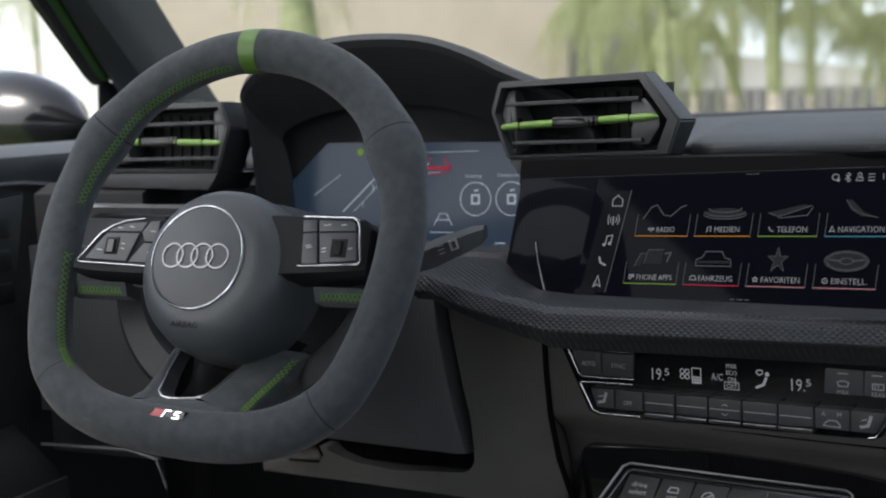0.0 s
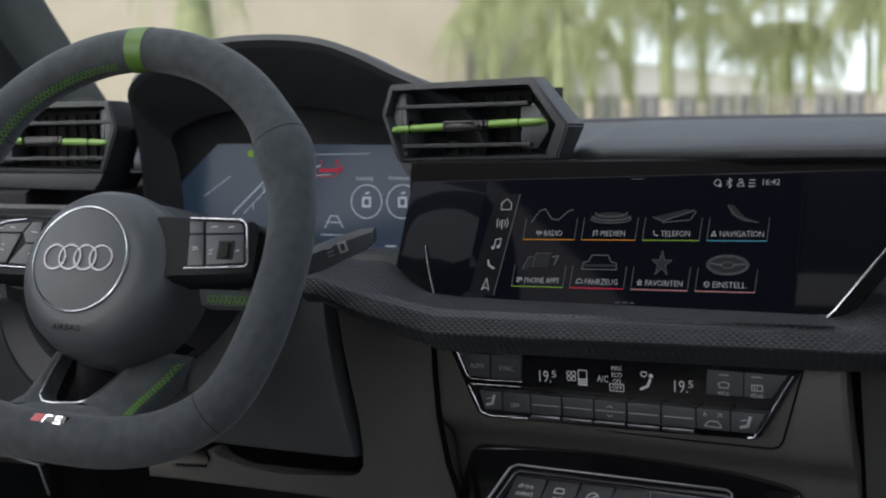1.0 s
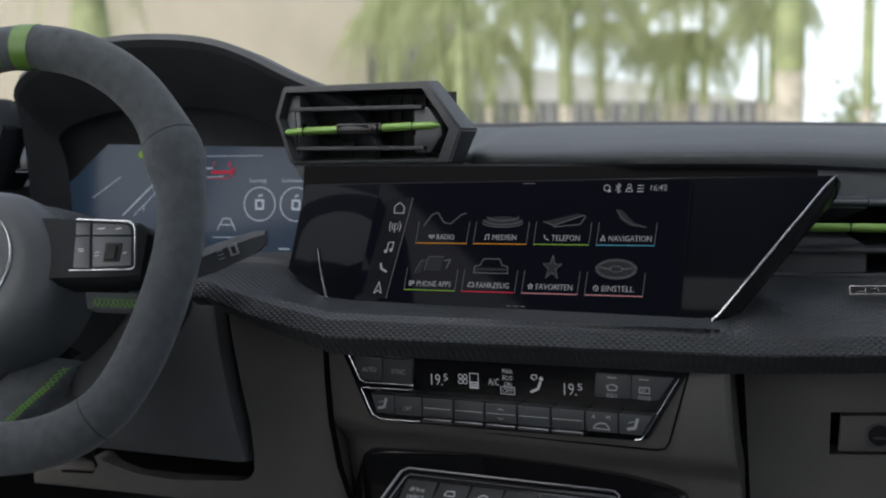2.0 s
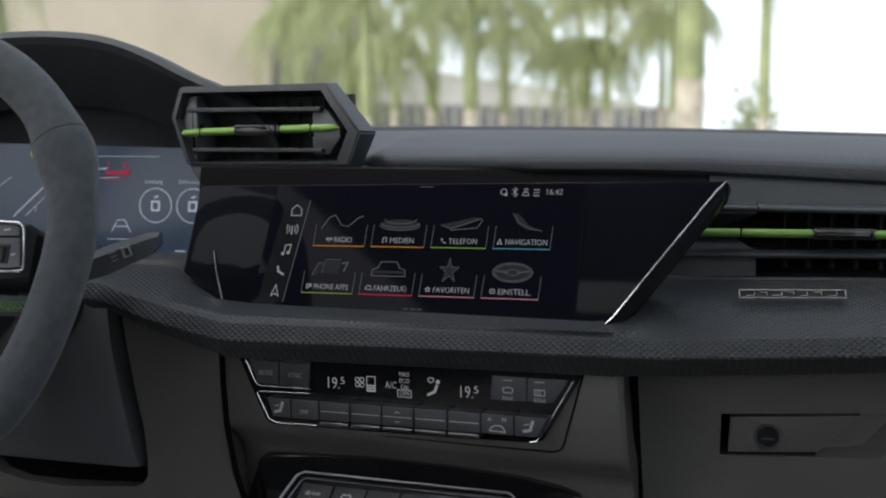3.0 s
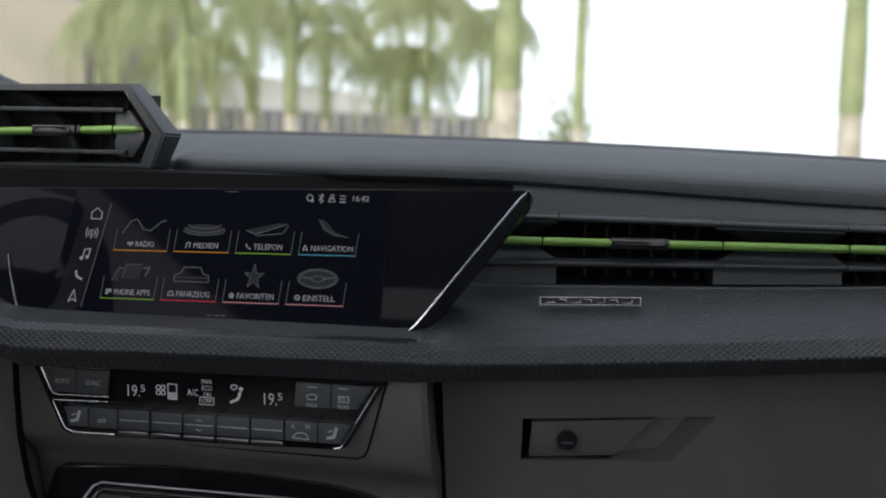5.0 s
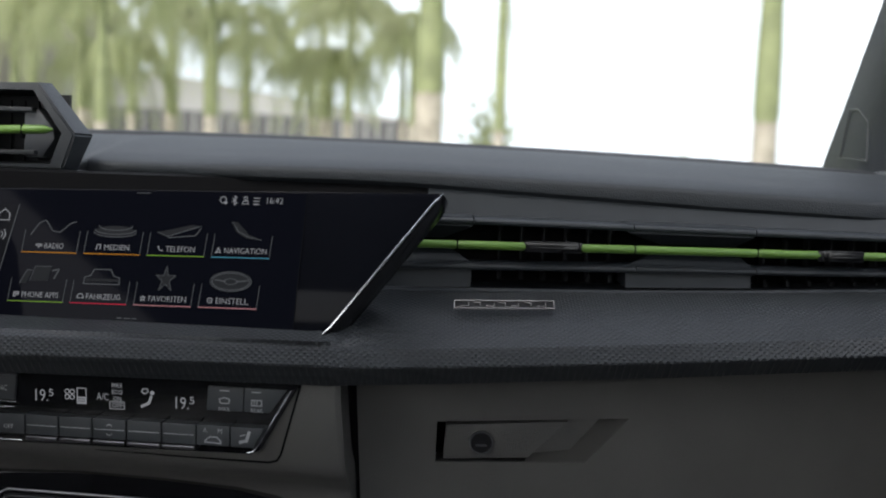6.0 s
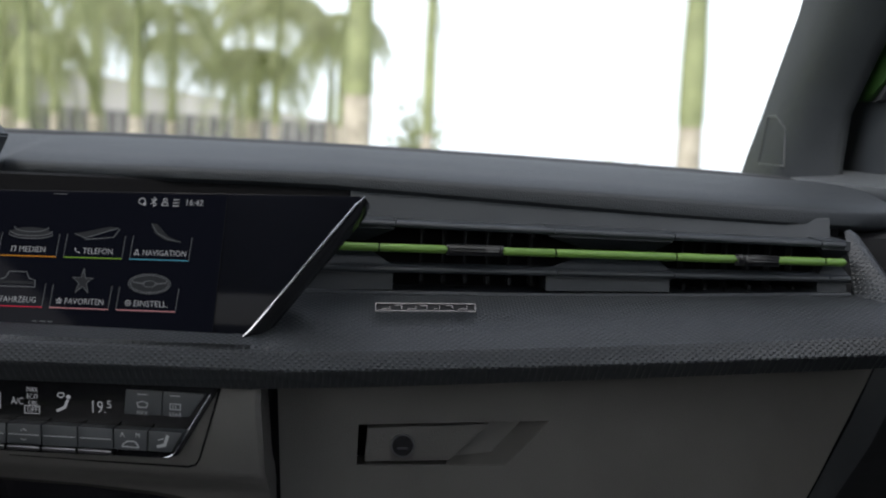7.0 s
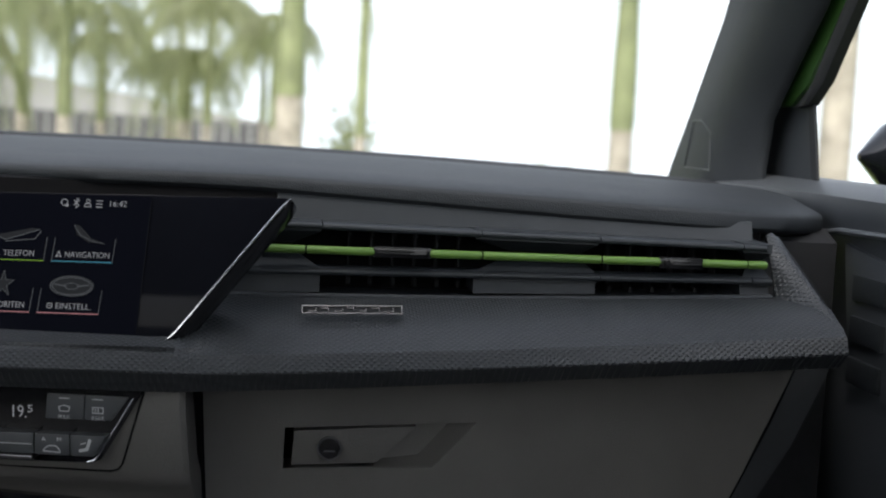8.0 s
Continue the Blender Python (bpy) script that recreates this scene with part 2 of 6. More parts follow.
def letters(name, text, size, a, b, h, m, material, parent, width=0.0, label="", shear=0.0):
    """Raised lettering in the built-in font, its left end on the base line at (a, b)."""
    curve = bpy.data.curves.new(name, "FONT")
    curve.body, curve.size, curve.extrude, curve.resolution_u, curve.shear, curve.offset = text, size, 0.0001, 2, shear, -0.008 * size
    tmp = bpy.data.objects.new(name, curve)
    me = bpy.data.meshes.new_from_object(tmp)
    bpy.data.objects.remove(tmp)
    if width and len(me.vertices):
        span = max(v.co.x for v in me.vertices)
        me.transform(Matrix.Diagonal((width / span, 1, 1, 1)))
    me.transform(m @ Matrix.Translation((a, b, h)))
    me.materials.clear()
    me.materials.append(material)
    return part(name, me, material, parent, label)


# ---- ground and the car's shell ----
SLOPE = -0.06
bm = bmesh.new()
bmesh.ops.create_grid(bm, x_segments=60, y_segments=60, size=900)
for v in bm.verts:
    v.co.z = SLOPE * v.co.y * (1 if v.co.y > 0 else 0.2) + 0.15 * noise.noise(v.co * 0.02)
solo("ground", bm, GRASS, "dry green lawn falling gently away from the car", kind="structure")

bm = bmesh.new()
box(bm, (-0.86, -1.34, 0.36), (0.80, 1.33, 0.40))
solo("floor", bm, CLOTH, "carpeted car floor in the lightened grey cloth", kind="structure")
# roof out of view: its front edge is set to keep sun off the dashboard
bm = bmesh.new()
prism(bm, [(-1.36, 1.36), (-0.6, 1.41), (0.30, 1.41), (0.55, 1.39), (0.68, 1.365), (0.69, 1.395), (0.55, 1.42), (0.30, 1.44), (-0.6, 1.44), (-1.36, 1.39)], -0.78, 0.70, Matrix(((0, 0, 1, 0), (1, 0, 0, 0), (0, 1, 0, 0), (0, 0, 0, 1))))
solo("ceiling", bm, CLOTH, "unseen cloth roof lining, lightened to bounce daylight onto the dashboard", kind="structure")
# added wall out of view, its height chosen to limit light from behind
bm = bmesh.new()
box(bm, (-0.86, -1.38, 0.36), (0.80, -1.34, 1.14))
solo("wall_rear", bm, CLOTH, "unseen plain wall added across the rear to hold back light", kind="structure")
bm = bmesh.new()
box(bm, (-0.86, 1.30, 0.40), (0.80, 1.33, 0.80))
solo("wall_bulkhead", bm, DARK, "black bulkhead below the dashboard", kind="structure")

# ---- upper dashboard pad ----


def pad_far(x):
    k = ((x + 0.05) / 0.71) ** 2
    return 1.47 - 0.17 * k, 0.9430 - 0.0125 * k


def pad_front(x):
    k = max(0.0, (x - 0.2) / 0.45)
    # the front edge draws back towards the vent
    b = max(0.0, min(1.0, (0.08 - x) / 0.14))
    b = b * b * (3 - 2 * b)
    return 1.0 + 0.065 * b + 0.05 * max(0.0, (x - 0.55) / 0.12) ** 2, 0.9325 - 0.0031 * b - 0.0150 * k


bm = bmesh.new()
rings = []
for i in range(97):
    x = -0.76 + 1.44 * i / 96
    (yf, zf), (yb, zb) = pad_far(x), pad_front(x)
    if x < -0.078:
        k = min(1.0, (-0.078 - x) / 0.03)
        yb, zb = yb + 0.11 * k, zb - 0.012 * k
    lip = -0.010 - 0.004 * max(0.0, min(1.0, (x - 0.15) / 0.3))
    sec = [(yb + 0.06, zb + lip - 0.012), (yb + 0.012, zb + lip - 0.004), (yb + 0.002, zb + lip - 0.001), (yb - 0.001, zb + lip + 0.002), (yb - 0.0015, zb - 0.003), (yb, zb - 0.0006), (yb + 0.003, zb + 0.0012)]
    sec += [(yb + 0.003 + (yf - yb - 0.003) * t, zb + 0.0012 + (zf - zb - 0.0012) * t + 0.008 * math.sin(math.pi * t)) for t in (0.15, 0.3, 0.5, 0.7, 0.85, 1.0)]
    sec += [(yf + 0.004, zf - 0.05)]
    rings.append([(x, y, z) for y, z in sec])
loft(bm, rings)
dash = thing("dashboard", (0, 1.2, 0.9), "black soft-grained dashboard pad below the windscreen", "dashboard")
part("upper_pad", bm, SOFT, dash)
bm = bmesh.new()
loft(bm, [[(x, pad_far(x)[0] + dy, pad_far(x)[1] + dz) for dy, dz in ((-0.03, -0.001), (-0.026, 0.0020), (0.0, 0.0034), (0.03, 0.0036), (0.03, -0.02))] for x in [-0.76 + 1.42 * i / 30 for i in range(31)]])
part("windscreen_edge", bm, DARK, dash, "matt black band along the windscreen's foot")

bm = bmesh.new()
loft(bm, [[(x, y, z) for y, z in ((1.035, 0.62), (1.035, 0.895), (1.06, 0.905), (1.25, 0.91), (1.28, 0.62))] for x in (-0.76, -0.62)])
loft(bm, [[(x, y, z) for y, z in ((1.13, 0.62), (1.13, 0.895), (1.15, 0.905), (1.25, 0.91), (1.28, 0.62))] for x in (-0.62, -0.14)])
loft(bm, [[(x, y, z) for y, z in ((1.035, 0.62), (1.035, 0.895), (1.06, 0.905), (1.25, 0.91), (1.28, 0.62))] for x in (-0.14, 0.685)])
part("core", bm, DARK, dash, "black carcass inside the dashboard")

# ---- knurled trim that crosses the dashboard ----


def crease(x):
    """Front edge of the trim, y and z, and the z of its lower edge."""
    if x < -0.14:
        t = min(1.0, (-0.14 - x) / 0.11)
        return 0.880 + 0.035 * t * t, 0.816 + 0.020 * t, 0.790 + 0.026 * t
    if x < 0.15:
        return 0.880, 0.815 - 0.002 * (x + 0.14) / 0.29, 0.788 - 0.003 * (x + 0.14) / 0.29
    t = (x - 0.15) / 0.48
    return 0.882 + 0.012 * t, 0.812 + 0.025 * t ** 1.3, 0.785 + 0.028 * t ** 1.2


bm = bmesh.new()
rings = []
for i in range(123):
    x = -0.265 + 0.902 * i / 122
    yc, zc, zl = crease(x)
    if x < -0.165:
        t = min(1.0, (-0.165 - x) / 0.06)
        top = (0.955 + 0.05 * t, 0.818 + 0.022 * t)
    elif x < 0.14:
        top = (0.945 - 0.185 * (x + 0.02), 0.816)
    elif x < 0.175:
        t = (x - 0.14) / 0.035
        top = (0.918 + 0.048 * t, 0.816 + 0.029 * t)
    else:
        top = (0.966, 0.845 + 0.011 * max(0.0, (x - 0.24) / 0.36))
    mid = (0.5 * top[0] + 0.5 * yc, 0.42 * top[1] + 0.58 * (zc + 0.008) + 0.003)
    near = (0.12 * top[0] + 0.88 * yc, zc + 0.004)
    sec = [(top[0] + 0.03, top[1] - 0.02), top, mid, near, (yc + 0.0055, zc + 0.0012), (yc + 0.0030, zc + 0.0002), (yc + 0.0015, zc - 0.0018), (yc - 0.0025, zc - 0.0115), (yc - 0.0022, zc - 0.0130), (yc + 0.0125, zl - 0.0010), (yc + 0.0170, zl - 0.002), (yc + 0.08, zl - 0.002)]
    rings.append([(x, y, z) for y, z in sec])
loft(bm, rings)
part("knurled_trim", bm, KNURL, dash, "black knurled trim band with a rounded crease", smooth=22)
# raised end of the trim beside the passenger vent
bm = bmesh.new()
loft(bm, [[(0.6066, 0.966, 0.8560), (0.6075, 0.980, 0.8780), (0.6090, 1.000, 0.9030), (0.6135, 1.001, 0.9045), (0.622, 1.005, 0.900), (0.622, 1.01, 0.85)],
          [(0.6205, 0.936, 0.8480), (0.6215, 0.945, 0.8590), (0.6232, 0.956, 0.8715), (0.6270, 0.958, 0.8735), (0.638, 0.970, 0.868), (0.638, 0.975, 0.842)],
          [(0.6335, 0.906, 0.8402), (0.6340, 0.9075, 0.8420), (0.6348, 0.9095, 0.8436), (0.6372, 0.9115, 0.8440), (0.643, 0.925, 0.842), (0.641, 0.93, 0.836)]])
part("trim_end", bm, KNURL, dash, "raised triangular end of the knurled trim", smooth=60)

# ---- lower dashboard ----
bm = bmesh.new()


def fascia_y(x, z):
    k = max(0.0, min(1.0, (0.722 - z) / 0.030))
    return 0.929 - 0.18 * x + 0.026 * k * k * (3 - 2 * k)


rows = []
for z, x0, x1 in ((0.805, -0.1694, 0.1551), (0.770, -0.1690, 0.1556), (0.722, -0.1660, 0.1602), (0.714, -0.1655, 0.1610), (0.707, -0.1643, 0.1618), (0.700, -0.1631, 0.1625), (0.692, -0.1617, 0.1634), (0.62, -0.1507, 0.1663)):
    xs = [x0, x0 + 0.004] + [x0 + 0.004 + (x1 - x0 - 0.008) * i / 8 for i in range(1, 8)] + [x1 - 0.004, x1]
    rows.append([(x0, fascia_y(x0, z) + 0.05, z)] + [(x, fascia_y(x, z) + (0.003 if i in (0, 10) else 0.0), z) for i, x in enumerate(xs)] + [(x1, fascia_y(x1, z) + 0.07, z)])
loft(bm, rows)
part("centre_fascia", bm, LOWER, dash, "warm black moulding round the climate panel")
bm = bmesh.new()
loft(bm, [[(-0.40, 0.9735 + dy, z), (-0.32, 0.964 + dy, z), (xr - 0.008, 0.958 + dy, z), (xr - 0.002, 0.961 + dy, z), (xr, 0.968 + dy, z), (xr + 0.002, 1.05, z), (-0.40, 1.06, z)]
          for z, xr, dy in ((0.845, -0.270, 0.03), (0.815, -0.268, 0.004), (0.775, -0.2625, 0.0), (0.736, -0.2555, 0.0), (0.707, -0.2495, 0.0), (0.684, -0.2440, 0.001), (0.676, -0.2430, 0.004), (0.674, -0.2430, 0.012))])
part("knee_panel", bm, KNEE, dash, "dark knee panel below the steering column")
# the knee panel carried on towards the door in a darker plastic
bm = bmesh.new()
loft(bm, [[(-0.74, 1.0, z), (-0.50, 0.985, z), (-0.403, 0.9745 + dy, z), (-0.4015, 0.978 + dy, z), (-0.4015, 1.06, z), (-0.74, 1.08, z)]
          for z, xr, dy in ((0.845, -0.270, 0.03), (0.815, -0.268, 0.004), (0.775, -0.2625, 0.0), (0.736, -0.2555, 0.0), (0.707, -0.2495, 0.0), (0.684, -0.2440, 0.001), (0.676, -0.2430, 0.004), (0.674, -0.2430, 0.012))])
part("driver_panel", bm, HARD, dash, "black door-side half of the knee panel")
XZ = Matrix(((1, 0, 0, 0), (0, 0, -1, 0.984), (0, 1, 0, 0), (0, 0, 0, 1)))
bm = bmesh.new()
prism(bm, [(-0.1735, 0.815), (-0.2585, 0.815), (-0.2520, 0.775), (-0.2450, 0.736), (-0.2390, 0.707), (-0.2345, 0.683), (-0.2345, 0.668), (-0.2400, 0.660), (-0.2480, 0.6565), (-0.313, 0.6555), (-0.352, 0.657), (-0.372, 0.663), (-0.381, 0.6715), (-0.390, 0.6715), (-0.386, 0.659), (-0.45, 0.656), (-0.45, 0.643), (-0.37, 0.642), (-0.26, 0.638), (-0.16, 0.630), (-0.1535, 0.6503), (-0.1615, 0.679), (-0.1675, 0.7163), (-0.1700, 0.7536), (-0.1720, 0.779)], -0.02, 0.020, XZ, 0.0025)
part("side_panel", bm, LOWER, dash, "warm black panel beside the centre stack")
# plate coloured near-black so that it reads as a shaded slot
bm = bmesh.new()
prism(bm, [(-0.40, 0.690), (-0.225, 0.690), (-0.225, 0.648), (-0.40, 0.648)], -0.02, 0.0, XZ)
part("slot_shade", bm, SEAM, dash, "near-black plate standing for the shade in the knee panel's slot")
bm = bmesh.new()
tube(bm, [(-0.1690, 0.9605, 0.80), (-0.1678, 0.9600, 0.7536), (-0.1653, 0.9595, 0.7163), (-0.1590, 0.9600, 0.679), (-0.1505, 0.9620, 0.6503), (-0.145, 0.964, 0.63)], 0.0026, 8)
part("panel_gap", bm, SEAM, dash)
bm = bmesh.new()
tube(bm, [(-0.391, 0.963, 0.675), (-0.385, 0.962, 0.664), (-0.389, 0.962, 0.658), (-0.42, 0.963, 0.657)], 0.0012, 6)
part("panel_gap", bm, SEAM, dash)

# trim strip and flap below the driver's vent
bm = bmesh.new()
loft(bm, [[(x, 0.985 + d, 0.878), (x, 0.983 + d, 0.884), (x, 1.0 + d, 0.886), (x, 1.0 + d, 0.876)] for x, d in ((-0.68, 0.03), (-0.60, 0.015), (-0.535, 0.008))])
part("trim_strip", bm, ALU, dash, "brushed trim strip")
bm = bmesh.new()
loft(bm, [[(x, 0.992 + d, 0.838), (x, 0.986 + d, 0.872), (x, 1.02 + d, 0.875), (x, 1.03 + d, 0.836)] for x, d in ((-0.70, 0.03), (-0.60, 0.015), (-0.50, 0.006))])
part("trim_flap", bm, SATIN, dash)
bm = bmesh.new()
tube(bm, [(-0.56, 0.984, 0.79), (-0.548, 0.982, 0.795), (-0.50, 0.980, 0.792), (-0.488, 0.979, 0.76), (-0.47, 0.977, 0.70), (-0.45, 0.977, 0.68)], 0.0022, 8)
part("panel_gap", bm, SEAM, dash)
bm = bmesh.new()
tube(bm, [(-0.735, 0.990, 0.64), (-0.62, 0.983, 0.645), (-0.585, 0.983, 0.638), (-0.575, 0.983, 0.61)], 0.0016, 8)
part("panel_line", bm, SATIN, dash)

# glovebox
glove = thing("glovebox", (0.4, 0.985, 0.62), "warm black glovebox lid with a recessed grip and a lock", "glovebox")
GM = Matrix(((1, 0, 0, 0), (0, 0, -1, 0.986), (0, 1, 0, 0), (0, 0, 0, 1)))
bm = bmesh.new()
# lid round the grip recess, in four pieces joined into one
GRIP = [(0.2262, 0.7378), (0.3776, 0.7450), (0.3433, 0.7078), (0.2256, 0.7046)]
prism(bm, [(0.160, 0.800), (0.2262, 0.802), GRIP[0], GRIP[3], (0.2255, 0.60), (0.172, 0.60)], -0.03, 0)
prism(bm, [(0.2262, 0.802), (0.6405, 0.806), (0.618, 0.755), GRIP[1], GRIP[0]], -0.03, 0)
prism(bm, [GRIP[1], (0.618, 0.755), (0.598, 0.708), GRIP[2]], -0.03, 0)
prism(bm, [GRIP[3], GRIP[2], (0.598, 0.708), (0.548, 0.60), (0.2255, 0.60)], -0.03, 0)
bmesh.ops.transform(bm, matrix=GM, verts=bm.verts)
part("lid", bm, LOWER, glove, smooth=20)
bm = bmesh.new()
prism(bm, [(0.2335, 0.7350), (0.3293, 0.7408), (0.2985, 0.7106), (0.2318, 0.7076)], -0.012, -0.0012, GM, 0.0010)
handle = part("grip", bm, LOWER, glove, "flat release grip")
bm = bmesh.new()
prism(bm, [(0.220, 0.750), (0.385, 0.75), (0.350, 0.700), (0.220, 0.700)], -0.05, -0.030, GM)
part("recess", bm, SEAM, glove, "dark gap round the grip")
# hollow beside the grip: a floor, a slope below and a steep wall beyond
bm = bmesh.new()
rim_ = [(0.3293, 0.7425, -0.004), (0.3776, 0.7450, 0.0), (0.3433, 0.7078, 0.0), (0.2960, 0.7066, -0.001)]
low_ = [(0.3240, 0.7410, -0.016), (0.3600, 0.7440, -0.019), (0.3330, 0.7150, -0.014), (0.2985, 0.7115, -0.010)]
up, dn = [bm.verts.new(GM @ Vector(p)) for p in rim_], [bm.verts.new(GM @ Vector(p)) for p in low_]
bm.faces.new(dn)
for i in (0, 1, 2):
    bm.faces.new((up[i], up[i + 1], dn[i + 1], dn[i]))
part("recess_scoop", bm, LOWER, glove)
bm = bmesh.new()
tube(bm, [GM @ Vector(p) for p in ((0.2262, 0.7046, -0.0006), (0.3433, 0.7076, -0.0006), (0.3560, 0.7210, -0.0006), (0.3772, 0.7446, -0.0006))], 0.0011, 6)
part("recess_rim", bm, LOWER, glove)
bmx = bmesh.new()
flat_ring(bmx, 0.0088, 0.0013, -0.001, GM, 28, 0.2614, 0.7217, 0.0026)
part("lock_ring", bmx, BADGE, glove, "dark chrome ring")
bm = bmesh.new()
prism(bm, circle(0.0082, 24, 0.2614, 0.7217), -0.003, 0.0003, GM)
lock = part("lock", bm, PIANO, glove, "round black key lock")
bm = bmesh.new()
prism(bm, [(0.2570, 0.7205), (0.2658, 0.7205), (0.2658, 0.7189), (0.2570, 0.7189)], 0.0003, 0.0008, GM)
part("keyhole", bm, BADGE, lock)
bm = bmesh.new()
for a_side, path in zip((0, 1), ([(0.1575, 0.79), (0.163, 0.70), (0.172, 0.60)], [(0.6385, 0.802), (0.619, 0.752), (0.599, 0.708), (0.549, 0.60)])):
    bm = bmesh.new()
    tube(bm, [GM @ Vector((a, b, -0.0008 if a > 0.5 else -0.004)) for a, b in path], 0.0012 if a_side else 0.0036, 8)
    part("lid_gap", bm, SEAM, glove)
bm = bmesh.new()
prism(bm, [(0.642, 0.81), (0.672, 0.822), (0.664, 0.791), (0.638, 0.731), (0.612, 0.687), (0.572, 0.60), (0.5505, 0.60), (0.600, 0.708), (0.6205, 0.752)], -0.05, -0.001, GM, 0.0008)
part("dash_end", bm, HARD, dash, "black end panel beside the glovebox")

# ---- air vents ----


def vent_box(name, x_mid, label, flip):
    """A six-sided vent that stands proud of the dashboard: x_mid is its middle."""
    t = thing(name, (x_mid, 1.05, 0.90), label, "air vent", "driver's air vents")
    s = -1 if flip else 1
    y0 = 1.009 + 0.18534 * 0.164 if flip else 1.009 - 0.18534 * x_mid
    m = frame_of((x_mid, y0, 0.946 if flip else 0.953), (-0.18534 if not flip else -0.02, -1, 0.05))
    outer = [(-0.0850, 0.011), (-0.0765, 0.0370), (0.0650, 0.0385), (0.0970, -0.002), (0.0870, -0.0300), (-0.0695, -0.0310)]
    inner = [(-0.0800, 0.0095), (-0.0725, 0.0320), (0.0615, 0.0325), (0.0865, -0.0015), (0.0765, -0.0260), (-0.0650, -0.0285)]
    back = [(-0.085, 0.010), (-0.074, 0.0360), (0.0540, 0.0400), (0.0895, -0.002), (0.0765, -0.029), (-0.067, -0.033)]
    waist = [(-0.0855, 0.0105), (-0.0760, 0.0375), (0.0655, 0.0395), (0.1020, -0.002), (0.0890, -0.0305), (-0.0690, -0.0315)]
    if flip:
        outer, inner, back, waist = ([(-a, b) for a, b in o][::-1] for o in (outer, inner, back, waist))
    bm = bmesh.new()
    n = 6
    rows = [[bm.verts.new(m @ Vector((a, b, h))) for a, b in pts] for pts, h in ((back, -0.045), (waist, -0.022), (outer, 0.0), (inner, 0.001), ([(a * 0.86, b * 0.92) for a, b in inner], -0.05))]
    for j in range(4):
        for i in range(n):
            bm.faces.new((rows[j][i], rows[j][(i + 1) % n], rows[j + 1][(i + 1) % n], rows[j + 1][i]))
    bm.faces.new(rows[4])
    bmesh.ops.bevel(bm, geom=[e for e in bm.edges if any(v in rows[2] for v in e.verts) and all(v in rows[2] + rows[1] for v in e.verts)], offset=0.0015, segments=2, affect="EDGES")
    part("housing", bm, HARD, t, "matt black faceted housing")
    # lower skirt below the face
    bm = bmesh.new()
    prism(bm, [(s * a, b) for a, b in ((-0.069, -0.0312), (0.0862, -0.0302), (0.0850, -0.0450), (-0.0560, -0.0490))], -0.07, -0.002, m, 0.003)
    part("skirt", bm, HARD, t)
    # black core between the grey cheeks
    bm = bmesh.new()
    box(bm, (-0.072, -0.028, -0.049), (0.070, 0.0315, -0.0455), m)
    part("core", bm, DARK, t)
    for side in (-1, 1):
        bm = bmesh.new()
        if side > 0:
            o = [(0.0470, -0.0215), (0.0640, -0.0215), (0.0745, -0.0060), (0.0735, 0.0020), (0.0610, 0.0180), (0.0470, 0.0185)]
        else:
            o = [(-0.0620, -0.0270), (-0.0620, 0.0300), (-0.0715, 0.0290), (-0.0775, 0.0085), (-0.0655, -0.0255)]
        prism(bm, [(s * a, b) for a, b in o], -0.036, -0.011 if side > 0 else -0.006, m, 0.004)
        part("cheek", bm, SATIN, t, "grey vent cheek")
    for b, w0, w1 in ((0.0172, -0.074, 0.058), (-0.0172, -0.066, 0.060)):
        bm = bmesh.new()
        box(bm, (min(s * w0, s * w1), b - 0.0018, -0.028), (max(s * w0, s * w1), b + 0.0018, -0.005), m, 0.0010)
        part("blade", bm, HARD, t)
    for i in range(8):
        bm = bmesh.new()
        a = -0.043 + 0.0123 * i
        box(bm, (a - 0.0006, -0.024, -0.0450), (a + 0.0006, 0.026, -0.0425), m)
        part("fin", bm, DARK, t)
    # green control rod with its black slider
    bm = bmesh.new()
    tube(bm, [m @ Vector((s * a, b, h)) for a, b, h in ((-0.0765, -0.0035, -0.004), (-0.072, -0.0030, -0.001), (-0.055, -0.0022, 0.0), (-0.020, -0.0012, 0.0))], [0.0008, 0.0028, 0.0034, 0.0034], 12)
    part("control_rod", bm, GREEN, t, "lime green control rod")
    bm = bmesh.new()
    tube(bm, [m @ Vector((s * a, b, h)) for a, b, h in ((0.024, 0.0000, 0.0), (0.055, 0.0010, 0.0), (0.071, 0.0014, -0.001), (0.0765, 0.0014, -0.004))], [0.0034, 0.0036, 0.0032, 0.0008], 12)
    rod = part("control_rod", bm, GREEN, t, "lime green control rod")
    bm = bmesh.new()
    box(bm, (-0.020, -0.0052, -0.004), (0.020, 0.0040, 0.0030), m, 0.0012)
    for b in (-0.0005, 0.0025):
        box(bm, (-0.0195, b - 0.0004, 0.0028), (0.0110, b + 0.0004, 0.0040), m, 0.0002)
    for i in range(3):
        box(bm, (0.0125 + 0.0045 * i, -0.0040, -0.002), (0.0152 + 0.0045 * i, 0.0040, 0.0042), m, 0.0007)
    part("slider", bm, PIANO, rod, "glossy black slider")
    bm = bmesh.new()
    for a in (-0.054, 0.053):
        bm = bmesh.new()
        box(bm, (s * a - 0.0004, -0.0062, -0.003), (s * a + 0.0004, 0.0048, 0.0037), m)
        part("rod_joint", bm, SEAM, rod)
    return t


vent_box("air_vent", -0.164, "black six-sided air vent with a lime green rod beside the display", False)
vent_box("air_vent", -0.598, "black six-sided air vent with a lime green rod beside the door", True)

